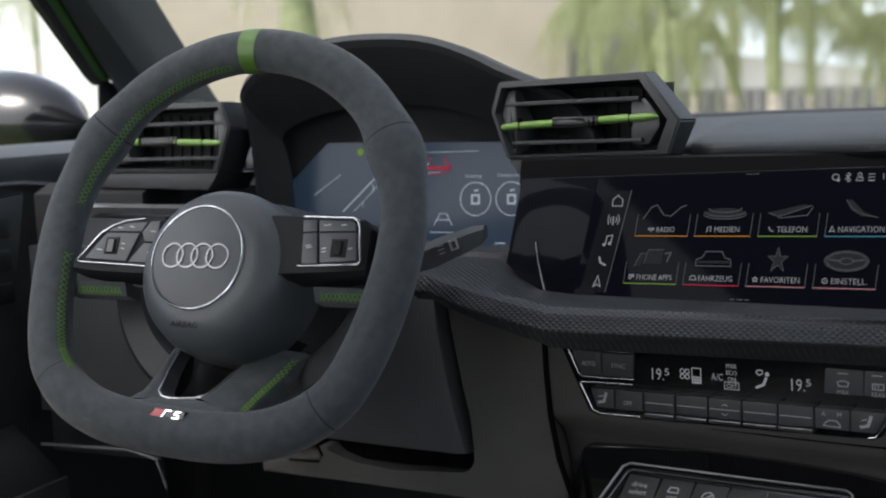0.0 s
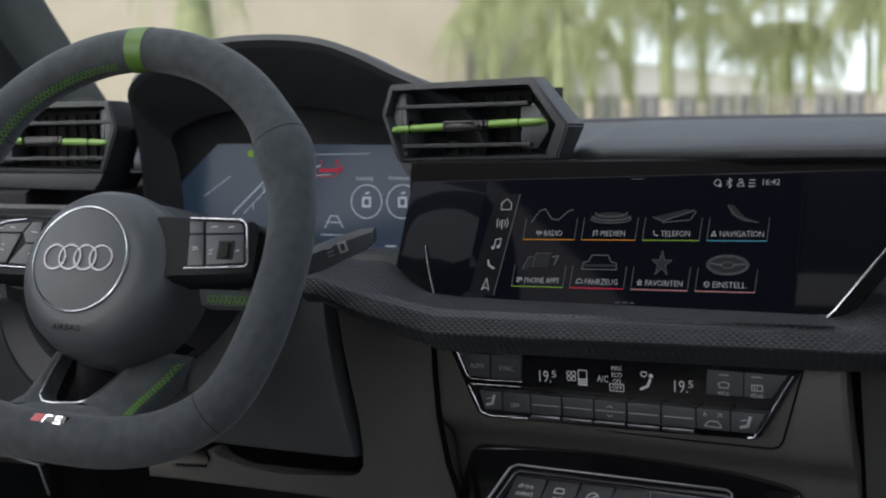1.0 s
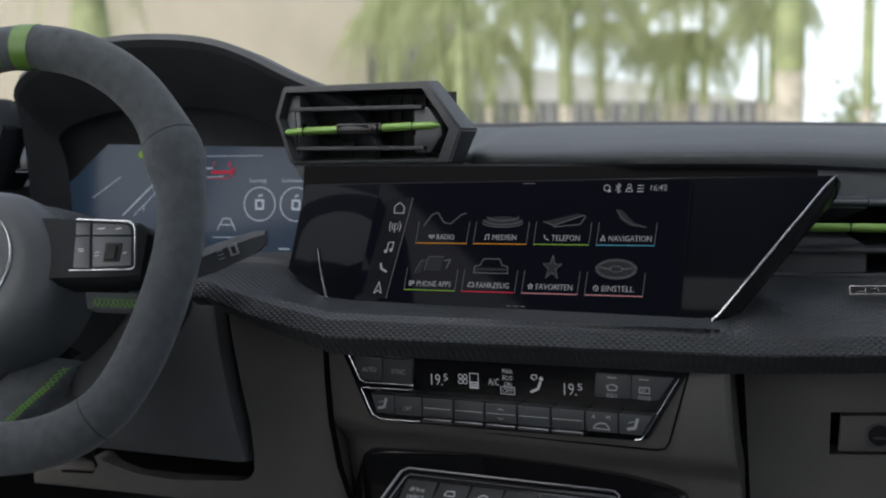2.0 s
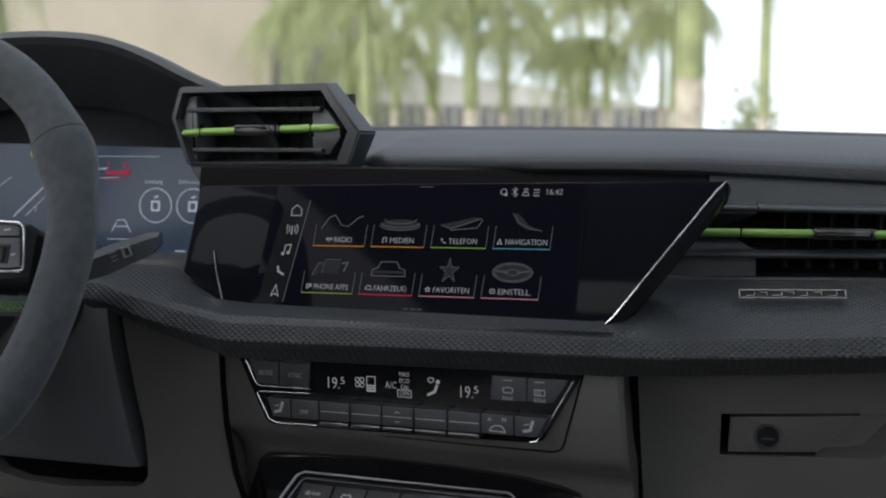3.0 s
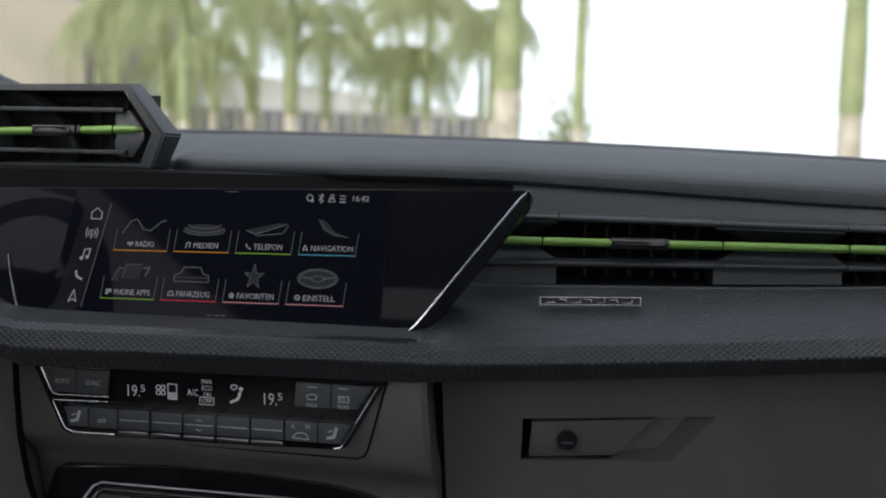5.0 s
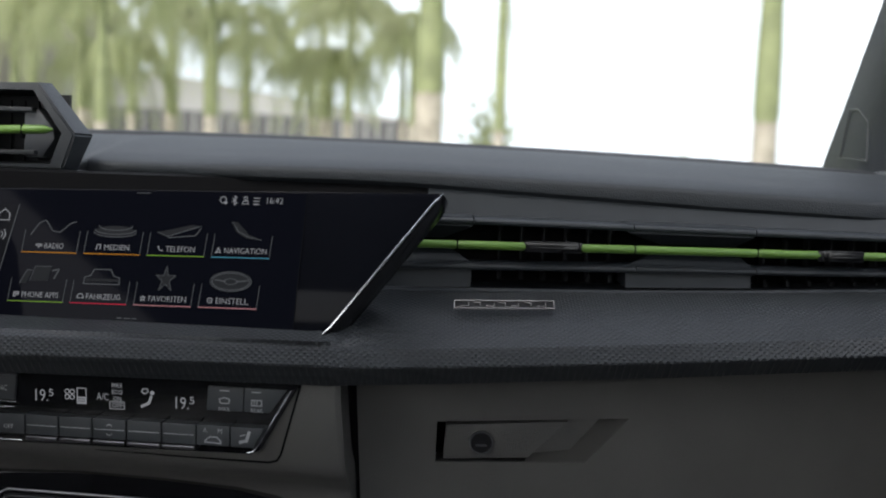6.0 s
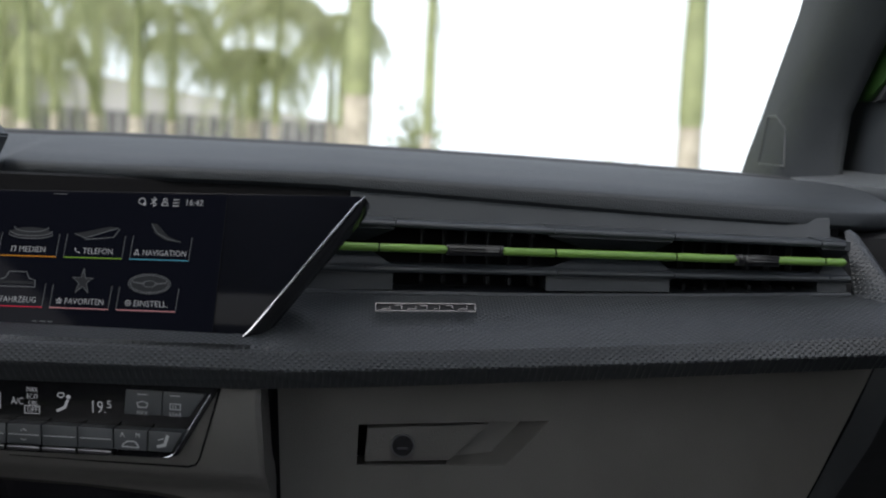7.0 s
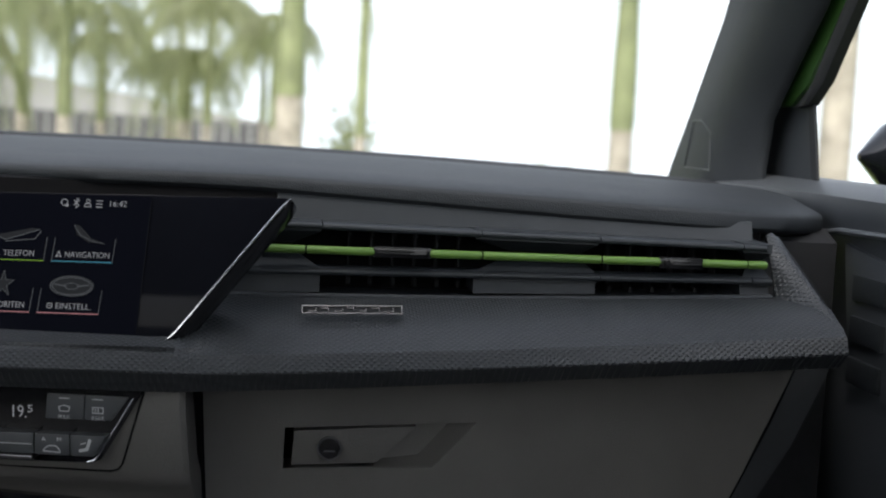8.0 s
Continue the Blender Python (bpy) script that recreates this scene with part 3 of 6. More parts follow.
# wide passenger vent
pv = thing("wide_air_vent", (0.40, 0.98, 0.845), "wide black passenger air vent crossed by a lime green rod", "air vent")
# back sheet in near-black, so the duct's depth is shaded by its colour
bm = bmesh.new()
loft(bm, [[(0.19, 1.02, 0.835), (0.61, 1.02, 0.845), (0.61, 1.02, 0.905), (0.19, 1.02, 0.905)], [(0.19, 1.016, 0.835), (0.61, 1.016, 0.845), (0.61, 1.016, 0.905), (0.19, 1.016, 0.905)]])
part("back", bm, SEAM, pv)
# same panel as upper_frame, coloured near-black for the shade under the pad
bm = bmesh.new()
loft(bm, [[(x, 1.0035, 0.9225 - d), (x, 1.020, 0.9235 - d), (x, 1.020, 0.8990 - d * 0.6), (x, 0.9985, 0.8990 - d * 0.6), (x, 0.9975, 0.9000 - d * 0.6), (x, 0.9980, 0.9015 - d * 0.6)] for x, d in ((-0.20, 0.0), (0.2125, 0.0))])
part("recess_shade", bm, SEAM, pv, "near-black panel standing for the shade above the display")
bm = bmesh.new()
loft(bm, [[(x, 1.0035, 0.9225 - d), (x, 1.020, 0.9235 - d), (x, 1.020, 0.8990 - d * 0.6), (x, 0.9985, 0.8990 - d * 0.6), (x, 0.9975, 0.9000 - d * 0.6), (x, 0.9980, 0.9015 - d * 0.6)] for x, d in ((0.2135, 0.0), (0.25, 0.0), (0.4, 0.006), (0.5, 0.0085), (0.597, 0.010))])
part("upper_frame", bm, VENT, pv, "slate panel above the blades")
bm = bmesh.new()
loft(bm, [[(x, 0.9615, 0.8468 + d), (x, 0.9635, 0.8484 + d), (x, 0.968, 0.8480 + d), (x, 1.015, 0.8465 + d), (x, 1.015, 0.835 + d), (x, 0.962, 0.838 + d)] for x, d in ((0.172, -0.002), (0.25, -0.001), (0.37, 0.001), (0.465, 0.0042), (0.603, 0.010))])
part("lower_frame", bm, VENT, pv)


def bar_z(x, z0, z1):
    return z0 + (z1 - z0) * (x - 0.2) / 0.4


def frustum(bm, near, far):
    '''A solid between a near and a far four-sided face, each of (x, y, z).'''
    loft(bm, [near, far])


def blank(nm, x0, x1, n0, n1):
    '''A blanking block: two faces that narrow from the blades back to the rod, and a plain foot.'''
    bm = bmesh.new()
    u0, u1 = bar_z(x0, 0.8985, 0.8945), bar_z(x1, 0.8985, 0.8945)
    l0, l1 = bar_z(x0, 0.8628, 0.8685), bar_z(x1, 0.8628, 0.8685)
    frustum(bm, [(x0, 0.9675, u0 + 0.003), (x1, 0.9675, u1 + 0.003), (x1, 0.9675, u1 - 0.0040), (x0, 0.9675, u0 - 0.0040)],
            [(x0, 1.012, u0 + 0.003), (x1, 1.012, u1 + 0.003), (n1, 0.990, 0.8825), (n0, 0.990, 0.8825)])
    frustum(bm, [(x0, 0.9675, l0 + 0.0028), (x1, 0.9675, l1 + 0.0028), (x1, 0.9675, l1 - 0.004), (x0, 0.9675, l0 - 0.004)],
            [(n0, 0.990, 0.8785), (n1, 0.990, 0.8785), (x1, 1.012, l1 - 0.004), (x0, 1.012, l0 - 0.004)])
    f0, f1 = bar_z(x0, 0.8462, 0.8570), bar_z(x1, 0.8462, 0.8570)
    frustum(bm, [(x0, 0.9720, l0 - 0.003), (x1, 0.9720, l1 - 0.003), (x1, 0.9700, f1), (x0, 0.9700, f0)],
            [(x0, 1.012, l0 - 0.003), (x1, 1.012, l1 - 0.003), (x1, 1.012, f1), (x0, 1.012, f0)])
    part(nm, bm, VENT, pv, "dark grey faceted blanking block", smooth=15)


blank("end_block", 0.178, 0.2480, 0.178, 0.2260)
blank("middle_block", 0.3660, 0.4620, 0.3960, 0.4530)
blank("end_block", 0.5790, 0.6020, 0.5900, 0.6020)
for z0, z1, cuts in ((0.8985, 0.8945, (0.184, 0.2485, 0.3700, 0.4630, 0.5780, 0.597)), (0.8628, 0.8682, (0.184, 0.2265, 0.3730, 0.4645, 0.5865, 0.603))):
    for x0, x1 in zip(cuts, cuts[1:]):
        bm = bmesh.new()
        loft(bm, [[(x, 0.9655 + dy, bar_z(x, z0, z1) + dz) for dy, dz in ((0.0005, -0.0024), (-0.0012, -0.0012), (-0.0016, 0.0006), (0.0, 0.0024), (0.03, 0.0022), (0.03, -0.0022))] for x in (x0 + 0.0004, x1 - 0.0004)])
        part("blade", bm, VENT, pv, smooth=60)
for x0, x1, n in ((0.262, 0.366, 6), (0.470, 0.576, 6)):
    for i in range(n):
        bm = bmesh.new()
        x = x0 + (x1 - x0) * (i + 0.5) / n
        box(bm, (x - 0.0007, 1.000, 0.851), (x + 0.0007, 1.014, 0.900))
        for z in (0.8545, 0.8925):
            box(bm, (x - 0.0016, 0.992, z - 0.003), (x + 0.0016, 1.002, z + 0.003), Matrix(), 0.0006)
        part("fin", bm, DARK, pv)
for x0, x1 in ((0.200, 0.2360), (0.2372, 0.290), (0.328, 0.3702), (0.3714, 0.4632), (0.4644, 0.512), (0.543, 0.5796), (0.5808, 0.597)):
    bm = bmesh.new()
    r = 0.0032
    xs = [x0, x0 + 0.002, x1 - 0.002, x1]
    tube(bm, [(x, 0.962, bar_z(x, 0.8803, 0.8816)) for x in xs], [r * 0.9, r, r, r * 0.9 if x1 < 0.59 else r * 0.5], 12)
    part("control_rod", bm, GREEN, pv, "lime green control rod piece")
for x0, x1, turned in ((0.287, 0.331, 0), (0.509, 0.544, 1)):
    bm = bmesh.new()
    mm = Matrix.Translation((0, 0.962, 0.8812))
    box(bm, (x0, -0.003, -0.0045), (x1, 0.006, 0.0040), mm, 0.0014)
    g0, g1 = (x0 + 0.010, x1 - 0.001) if turned else (x0 + 0.004, x1 - 0.004)
    for z in (0.0034, 0.0012, -0.0008):
        box(bm, (g0, -0.0046, z - 0.0005), (g1, 0.0, z + 0.0005), mm, 0.0002)
    for xx in ((x0 + 0.002, x0 + 0.006) if turned else (x0 + 0.001, x1 - 0.003)):
        box(bm, (xx, -0.0050, -0.0030), (xx + 0.002, 0.0, 0.0040), mm, 0.0006)
    part("slider", bm, PIANO, pv, "glossy black slider")

# badge on the knurled trim: unreadable chrome lettering as plain bars
badge = thing("trim_badge", (0.273, 0.93, 0.835), "slim chrome-framed badge on the knurled trim", "badge")
BM_ = frame_of((0.2713, 0.9225, 0.8412), (0, -1, 0.75), 1.6)
bm = bmesh.new()
ring_prism(bm, [(-0.0365, -0.0034), (0.0365, -0.0034), (0.0365, 0.0034), (-0.0365, 0.0034)], [(-0.0358, -0.0027), (0.0358, -0.0027), (0.0358, 0.0027), (-0.0358, 0.0027)], 0, 0.0016, BM_)
part("surround", bm, TRIM_BADGE, badge)
bm = bmesh.new()
box(bm, (-0.0355, -0.0026, 0), (0.0355, 0.0026, 0.0006), BM_)
part("plate", bm, DARK, badge)
bm = bmesh.new()
tube(bm, [BM_ @ Vector(p) for p in ((-0.0365, -0.0036, 0.0012), (0.0365, -0.0036, 0.0012))], 0.0005, 6)
part("lower_edge", bm, BADGE, badge, "bright lower edge")
for i, w in enumerate((0.0075, 0.0065, 0.008, 0.0065, 0.0065, 0.007, 0.0085)):
    a = -0.0315 + 0.0092 * i
    bm = bmesh.new()
    stroke(bm, [(a, -0.0013), (a + w * 0.75, -0.0013), (a + w * 0.75, 0.0013), (a, 0.0013)][i % 2: 3 + i % 2], 0.0006, 0.0006, BM_, 0.0009)
    part("bar", bm, TRIM_BADGE, badge, "chrome bar")

# ---- instrument binnacle ----
hood = thing("instrument_cluster", (-0.37, 1.1, 0.83), "deep black instrument hood over a blue digital cluster", "instrument cluster")
ARCH = [(-0.500, 0.840), (-0.503, 0.930), (-0.508, 0.970), (-0.518, 1.001), (-0.470, 1.028), (-0.415, 1.039), (-0.360, 1.040), (-0.310, 1.035), (-0.270, 1.020), (-0.238, 1.003), (-0.200, 0.988), (-0.165, 0.970), (-0.150, 0.935)]
# the same line, rounded between its corners
for _ in range(2):
    ARCH = ARCH[:1] + [(p[0] + (q[0] - p[0]) * w, p[1] + (q[1] - p[1]) * w) for p, q in zip(ARCH, ARCH[1:]) for w in (0.25, 0.75)] + ARCH[-1:]


def arch(y, drop, squash, inset=0.0):
    out = []
    for x, z in ARCH:
        xx = -0.37 + (x + 0.37) * squash
        out.append((xx, y, max(0.80, 0.90 + (z - 0.90) * (1 - drop) - inset)))
    return out


bm = bmesh.new()
loft(bm, [arch(1.40, 0.75, 1.05), arch(1.28, 0.42, 1.0), arch(1.17, 0.15, 1.0), arch(1.09, 0.02, 1.0), arch(1.065, 0.0, 1.0), arch(1.060, 0.01, 0.995, 0.004), arch(1.064, 0.03, 0.985, 0.008)], closed=False)
part("hood", bm, SOFT, hood, "soft black hood")
bm = bmesh.new()
loft(bm, [arch(1.064, 0.03, 0.985, 0.008), arch(1.09, 0.30, 0.90, 0.012), arch(1.10, 0.38, 0.85, 0.014)], closed=False)
part("hood_lining", bm, DARK, hood, "black hood lining")
bm = bmesh.new()
CM = Matrix(((1, 0, 0, 0), (0, 0.12, -1, 1.004), (0, 1, 0, 0), (0, 0, 0, 1)))
ring_prism(bm, [(-0.53, 0.80), (-0.19, 0.80), (-0.185, 0.92), (-0.24, 0.968), (-0.46, 0.975), (-0.53, 0.94)], [(-0.49, 0.829), (-0.268, 0.829), (-0.238, 0.897), (-0.266, 0.9285), (-0.455, 0.9320), (-0.505, 0.888)], -0.03, 0.004, CM, -0.012)
part("bezel", bm, DARK, hood, "matt black bezel")
bm = bmesh.new()
prism(bm, [(-0.495, 0.820), (-0.258, 0.820), (-0.230, 0.897), (-0.262, 0.934), (-0.455, 0.937), (-0.512, 0.885)], -0.02, -0.010, CM)
cl = part("cluster_screen", bm, CLUSTER, hood, "dim blue digital display")
bm = bmesh.new()
H = -0.0095
for cx in (-0.2925, -0.2555):
    bm = bmesh.new()
    flat_ring(bm, 0.0158, 0.0009, H, CM, 40, cx, 0.880, 0.0003)
    ring_prism(bm, [(cx - 0.0045, 0.8745), (cx + 0.0045, 0.8745), (cx + 0.0045, 0.8845), (cx - 0.0045, 0.8845)], [(cx - 0.0026, 0.8765), (cx + 0.0026, 0.8765), (cx + 0.0026, 0.8825), (cx - 0.0026, 0.8825)], H, H + 0.0003, CM)
    stroke(bm, [(cx - 0.001, 0.8875), (cx + 0.0025, 0.8885)], 0.0016, H, CM)
    part("dial", bm, CL_LINE, cl, "pale round dial")
bm = bmesh.new()
stroke(bm, [(-0.437, 0.868), (-0.400, 0.902), (-0.388, 0.910), (-0.342, 0.914)], 0.0012, H, CM)
stroke(bm, [(-0.425, 0.868), (-0.396, 0.895), (-0.386, 0.903), (-0.330, 0.906)], 0.0006, H, CM)
stroke(bm, [(-0.470, 0.885), (-0.440, 0.905)], 0.0006, H, CM)
stroke(bm, [(-0.336, 0.855), (-0.330, 0.866), (-0.323, 0.866), (-0.317, 0.855)], 0.0008, H, CM)
stroke(bm, [(-0.334, 0.860), (-0.319, 0.860)], 0.0008, H, CM)
stroke(bm, [(-0.34, 0.848), (-0.315, 0.848)], 0.0008, H, CM)
stroke(bm, [(-0.272, 0.838), (-0.262, 0.838)], 0.0012, H, CM)
stroke(bm, [(-0.272, 0.834), (-0.266, 0.834)], 0.0012, H, CM)
stroke(bm, [(-0.40, 0.925), (-0.29, 0.9255)], 0.0005, H, CM)
part("gauge_lines", bm, CL_LINE, cl, "pale gauge lines")
bm = bmesh.new()
stroke(bm, [(-0.342, 0.910), (-0.322, 0.910), (-0.320, 0.913)], 0.0028, H + 0.0004, CM)
stroke(bm, [(-0.345, 0.904), (-0.326, 0.904), (-0.318, 0.910)], 0.0007, H + 0.0004, CM)
part("red_zone", bm, UI_RED, cl)
letters("numeral", "7", 0.0075, -0.343, 0.9145, H, CM, UI_RED, cl)
letters("numeral", "8", 0.0075, -0.326, 0.9148, H, CM, UI_RED, cl)
for s_, a, b in (("1", -0.4165, 0.872), ("2", -0.405, 0.889), ("3", -0.394, 0.905)):
    letters("numeral", s_, 0.008, a, b, H, CM, CL_LINE, cl)
letters("caption", "Leistung", 0.0052, -0.3035, 0.9005, H, CM, CL_LINE, cl)
letters("caption", "Drehmoment", 0.0052, -0.270, 0.9005, H, CM, CL_LINE, cl)
bm = bmesh.new()
prism(bm, circle(0.0036, 18, -0.4175, 0.9270), H, H + 0.0003, CM)
part("indicator", bm, UI_GREEN, cl, "green indicator light")
# dark fillers beside and below the display
bm = bmesh.new()
loft(bm, [[(-0.62, 1.03, 0.845), (-0.235, 1.00, 0.845), (-0.205, 1.0, 0.845), (-0.205, 1.12, 0.835), (-0.62, 1.12, 0.835)], [(-0.62, 1.0, 0.80), (-0.235, 0.975, 0.80), (-0.2, 0.99, 0.80), (-0.2, 1.12, 0.80), (-0.62, 1.12, 0.80)]])
part("lower_cowl", bm, VENT, hood)

# ---- centre display ----
disp = thing("centre_display", (0.0, 0.95, 0.815), "wide glossy black centre touchscreen showing a German menu", "touchscreen")
SM = frame_of((0.0, 0.93894, 0.866), (-0.18534, -1, 0.3249), 1.5, (1, -0.18534, 0))
bm = bmesh.new()
prism(bm, [(-0.206, -0.022), (-0.166, -0.052), (0.1465, -0.0535), (0.2245, 0.0490), (0.2235, 0.0525), (-0.199, 0.0500)], -0.03, -0.0005, SM, 0.0012)
part("glass_panel", bm, GLASS, disp, "black glass panel")
bm = bmesh.new()
prism(bm, [(-0.1405, -0.0500), (0.1235, -0.0530), (0.1260, 0.0500), (-0.1270, 0.0487)], -0.0004, 0.0003, SM)
scr = part("screen", bm, mat("lit_screen", (0.0016, 0.0018, 0.0028), 0.05, glow=(0.030, 0.034, 0.060), glow_power=0.04, spec=0.03), disp, "dimly lit touchscreen")
H = 0.0004
bm = bmesh.new()
stroke(bm, [(0.1262, 0.0500), (0.1237, -0.0530)], 0.0006, H, SM)
part("screen_edge", bm, UI_DIM, scr)
bm = bmesh.new()
prism(bm, [(-0.1180, 0.0375), (-0.0968, 0.0375), (-0.1118, -0.0435), (-0.1345, -0.0435)], H - 0.0001, H, SM)
part("icon_strip", bm, UI_DIM, scr, "grey icon strip")
bm = bmesh.new()
stroke(bm, [(-0.0968, 0.0375), (-0.1118, -0.0435)], 0.0006, H, SM)
part("strip_edge", bm, UI_GREY, scr)
bm = bmesh.new()
house = [(-0.0045, -0.004), (0.0045, -0.004), (0.0045, 0.0015), (0, 0.005), (-0.0045, 0.0015), (-0.0045, -0.004)]
stroke(bm, [(-0.1080 + a * 0.95, 0.0290 + b * 0.95) for a, b in house], 0.0007, H, SM)
for k in (-1, 1):
    stroke(bm, [(-0.1105 + k * 0.002, 0.0165), (-0.1100 + k * 0.0028, 0.0142), (-0.1105 + k * 0.002, 0.0118)], 0.0006, H, SM)
    stroke(bm, [(-0.1105 + k * 0.004, 0.018), (-0.1100 + k * 0.005, 0.0142), (-0.1105 + k * 0.004, 0.0105)], 0.0006, H, SM)
stroke(bm, [(-0.1105, 0.0165), (-0.1105, 0.0100)], 0.0009, H, SM)
stroke(bm, [(-0.1155, -0.0055), (-0.1145, 0.0010), (-0.1098, 0.0018), (-0.1108, -0.0045)], 0.0008, H, SM)
for a, b in ((-0.1165, -0.0058), (-0.1118, -0.0048)):
    prism(bm, circle(0.0014, 12, a, b), H, H + 0.0003, SM)
stroke(bm, [(-0.1195, -0.0160), (-0.1185, -0.0200), (-0.1140, -0.0222)], 0.0016, H, SM)
stroke(bm, [(-0.1230, -0.0395), (-0.1192, -0.0305), (-0.1166, -0.0395), (-0.1196, -0.0375), (-0.1230, -0.0395)], 0.0007, H, SM)
part("side_icons", bm, UI_WHITE, scr, "white side icons")
TILES = (("RADIO", UI_ORANGE, 0), ("MEDIEN", UI_ORANGE, 0), ("TELEFON", UI_GREEN, 0), ("NAVIGATION", UI_BLUE, 0), ("PHONE APPS", UI_GREEN, 1), ("FAHRZEUG", UI_RED, 1), ("FAVORITEN", UI_PINK, 1), ("EINSTELL.", UI_PINK, 1))
WIDTHS = (0.0155, 0.020, 0.0225, 0.0325, 0.0295, 0.0270, 0.0290, 0.0255)
MINI = (
    [[(0, -2), (0, 1)], [(-1.2, 1.4), (-1.2, -0.8)], [(1.2, 1.4), (1.2, -0.8)], [(-2.2, 1), (-2.2, -0.4)], [(2.2, 1), (2.2, -0.4)]],
    [[(-1.4, -1.8), (-1.2, 1.6), (1.6, 2), (1.4, -1.4)], [(-2, -1.8), (-1.2, -1.8)], [(0.8, -1.4), (1.4, -1.4)]],
    [[(-1.8, 1.8), (-1.2, -0.2), (0.2, -1.4), (1.8, -1.8)], [(-1.8, 1.8), (-1, 1.2)], [(1.8, -1.8), (1.2, -1)]],
    [[(-1.8, -2), (0, 2), (1.8, -2), (0, -1.2), (-1.8, -2)]],
    [[(-2, -1.8), (-2, 1.6), (1.8, 1.6), (1.8, -0.2), (-0.6, -0.2), (-0.6, -1.8), (-2, -1.8)], [(-2, 0.6), (1.8, 0.6)]],
    [[(-2.4, -1.4), (-2.2, 0.2), (-1.2, 1.6), (1.2, 1.6), (2.2, 0.2), (2.4, -1.4), (-2.4, -1.4)]],
    [[(-0.6, 0.6), (0, 2), (0.6, 0.6), (2, 0.6), (0.9, -0.4), (1.3, -1.9), (0, -1), (-1.3, -1.9), (-0.9, -0.4), (-2, 0.6), (-0.6, 0.6)]],
    [[(1.9 * math.cos(q * math.pi / 4), 1.9 * math.sin(q * math.pi / 4)) for q in range(9)], [(-0.5, 0), (0.5, 0)]],
)
for i, (word, colour, row) in enumerate(TILES):
    a0 = -0.0905 + 0.0495 * (i % 4) - 0.0062 * row
    b0 = 0.0012 - 0.0372 * row
    w = 0.0437
    bm = bmesh.new()
    stroke(bm, [(a0, b0), (a0 + w, b0)], 0.0007, H, SM)
    part("underline", bm, colour, scr, "coloured underline")
    wd = WIDTHS[i]
    icon_w = 0.0065
    ta = a0 + (w - wd - icon_w) / 2 + icon_w
    letters("caption", word, 0.0062, ta, b0 + 0.0030, H, SM, UI_WHITE, scr, wd)
    bm = bmesh.new()
    ia = ta - 0.0040
    ib = b0 + 0.0052
    for line in MINI[i]:
        stroke(bm, [(ia + a_ * 0.001, ib + b_ * 0.001) for a_, b_ in line], 0.00055, H, SM)
    part("mini_icon", bm, UI_WHITE, scr)
    bm = bmesh.new()
    stroke(bm, [(a0, b0), (a0 + 0.0012, b0 + 0.017)], 0.0004, H, SM)
    stroke(bm, [(a0 + w, b0), (a0 + w + 0.0012, b0 + 0.017)], 0.0004, H, SM)
    bf = bmesh.new()
    cx, cy = a0 + w / 2 + 0.001, b0 + 0.0195
    if i == 0:
        stroke(bm, [(cx - 0.017, cy - 0.006), (cx - 0.011, cy + 0.003), (cx - 0.006, cy + 0.005), (cx, cy - 0.003), (cx + 0.006, cy - 0.004), (cx + 0.014, cy + 0.003), (cx + 0.018, cy + 0.0042)], 0.0007, H, SM)
    elif i == 1:
        prism(bf, [(cx + 0.0155 * math.cos(q), cy - 0.002 + 0.004 * math.sin(q)) for q in [2 * math.pi * k / 20 for k in range(20)]], H, H + 0.0002, SM)
        for r_, dy in ((0.016, 0), (0.0165, -0.002), (0.013, 0.003)):
            stroke(bm, [(cx + r_ * math.cos(q), cy - 0.001 + dy + 0.0035 * math.sin(q)) for q in [math.pi * (1 + k / 10) for k in range(11)]], 0.0006, H, SM)
    elif i == 2:
        stroke(bm, [(cx - 0.016, cy - 0.002), (cx - 0.008, cy - 0.005), (cx + 0.016, cy + 0.003)], 0.0006, H + 0.0002, SM)
        prism(bf, [(cx - 0.016, cy - 0.002), (cx + 0.010, cy + 0.004), (cx + 0.016, cy + 0.003), (cx - 0.008, cy - 0.005)], H, H + 0.0003, SM)
        stroke(bm, [(cx - 0.008, cy - 0.006), (cx + 0.013, cy - 0.004), (cx + 0.017, cy + 0.002)], 0.0006, H, SM)
    elif i == 3:
        stroke(bm, [(cx - 0.009, cy + 0.007), (cx - 0.004, cy), (cx + 0.004, cy - 0.004), (cx + 0.014, cy - 0.006)], 0.0005, H + 0.0002, SM)
        prism(bf, [(cx - 0.009, cy + 0.007), (cx - 0.005, cy + 0.007), (cx + 0.004, cy - 0.002), (cx + 0.014, cy - 0.006), (cx + 0.002, cy - 0.005), (cx - 0.006, cy)], H, H + 0.0003, SM)
    elif i == 4:
        stroke(bm, [(cx - 0.015, cy - 0.006), (cx - 0.010, cy + 0.004), (cx - 0.006, cy + 0.004)], 0.0005, H + 0.0002, SM)
        stroke(bm, [(cx - 0.007, cy - 0.004), (cx - 0.004, cy + 0.007), (cx + 0.009, cy + 0.007)], 0.0004, H + 0.0002, SM)
        prism(bf, [(cx - 0.015, cy - 0.006), (cx - 0.010, cy + 0.004), (cx - 0.006, cy + 0.004), (cx - 0.010, cy - 0.006)], H, H + 0.0003, SM)
        prism(bf, [(cx - 0.007, cy - 0.004), (cx - 0.004, cy + 0.007), (cx + 0.009, cy + 0.007), (cx + 0.007, cy - 0.004)], H, H + 0.0003, SM)
        stroke(bm, [(cx + 0.010, cy + 0.004), (cx + 0.015, cy + 0.005), (cx + 0.012, cy - 0.002)], 0.001, H, SM)
    elif i == 5:
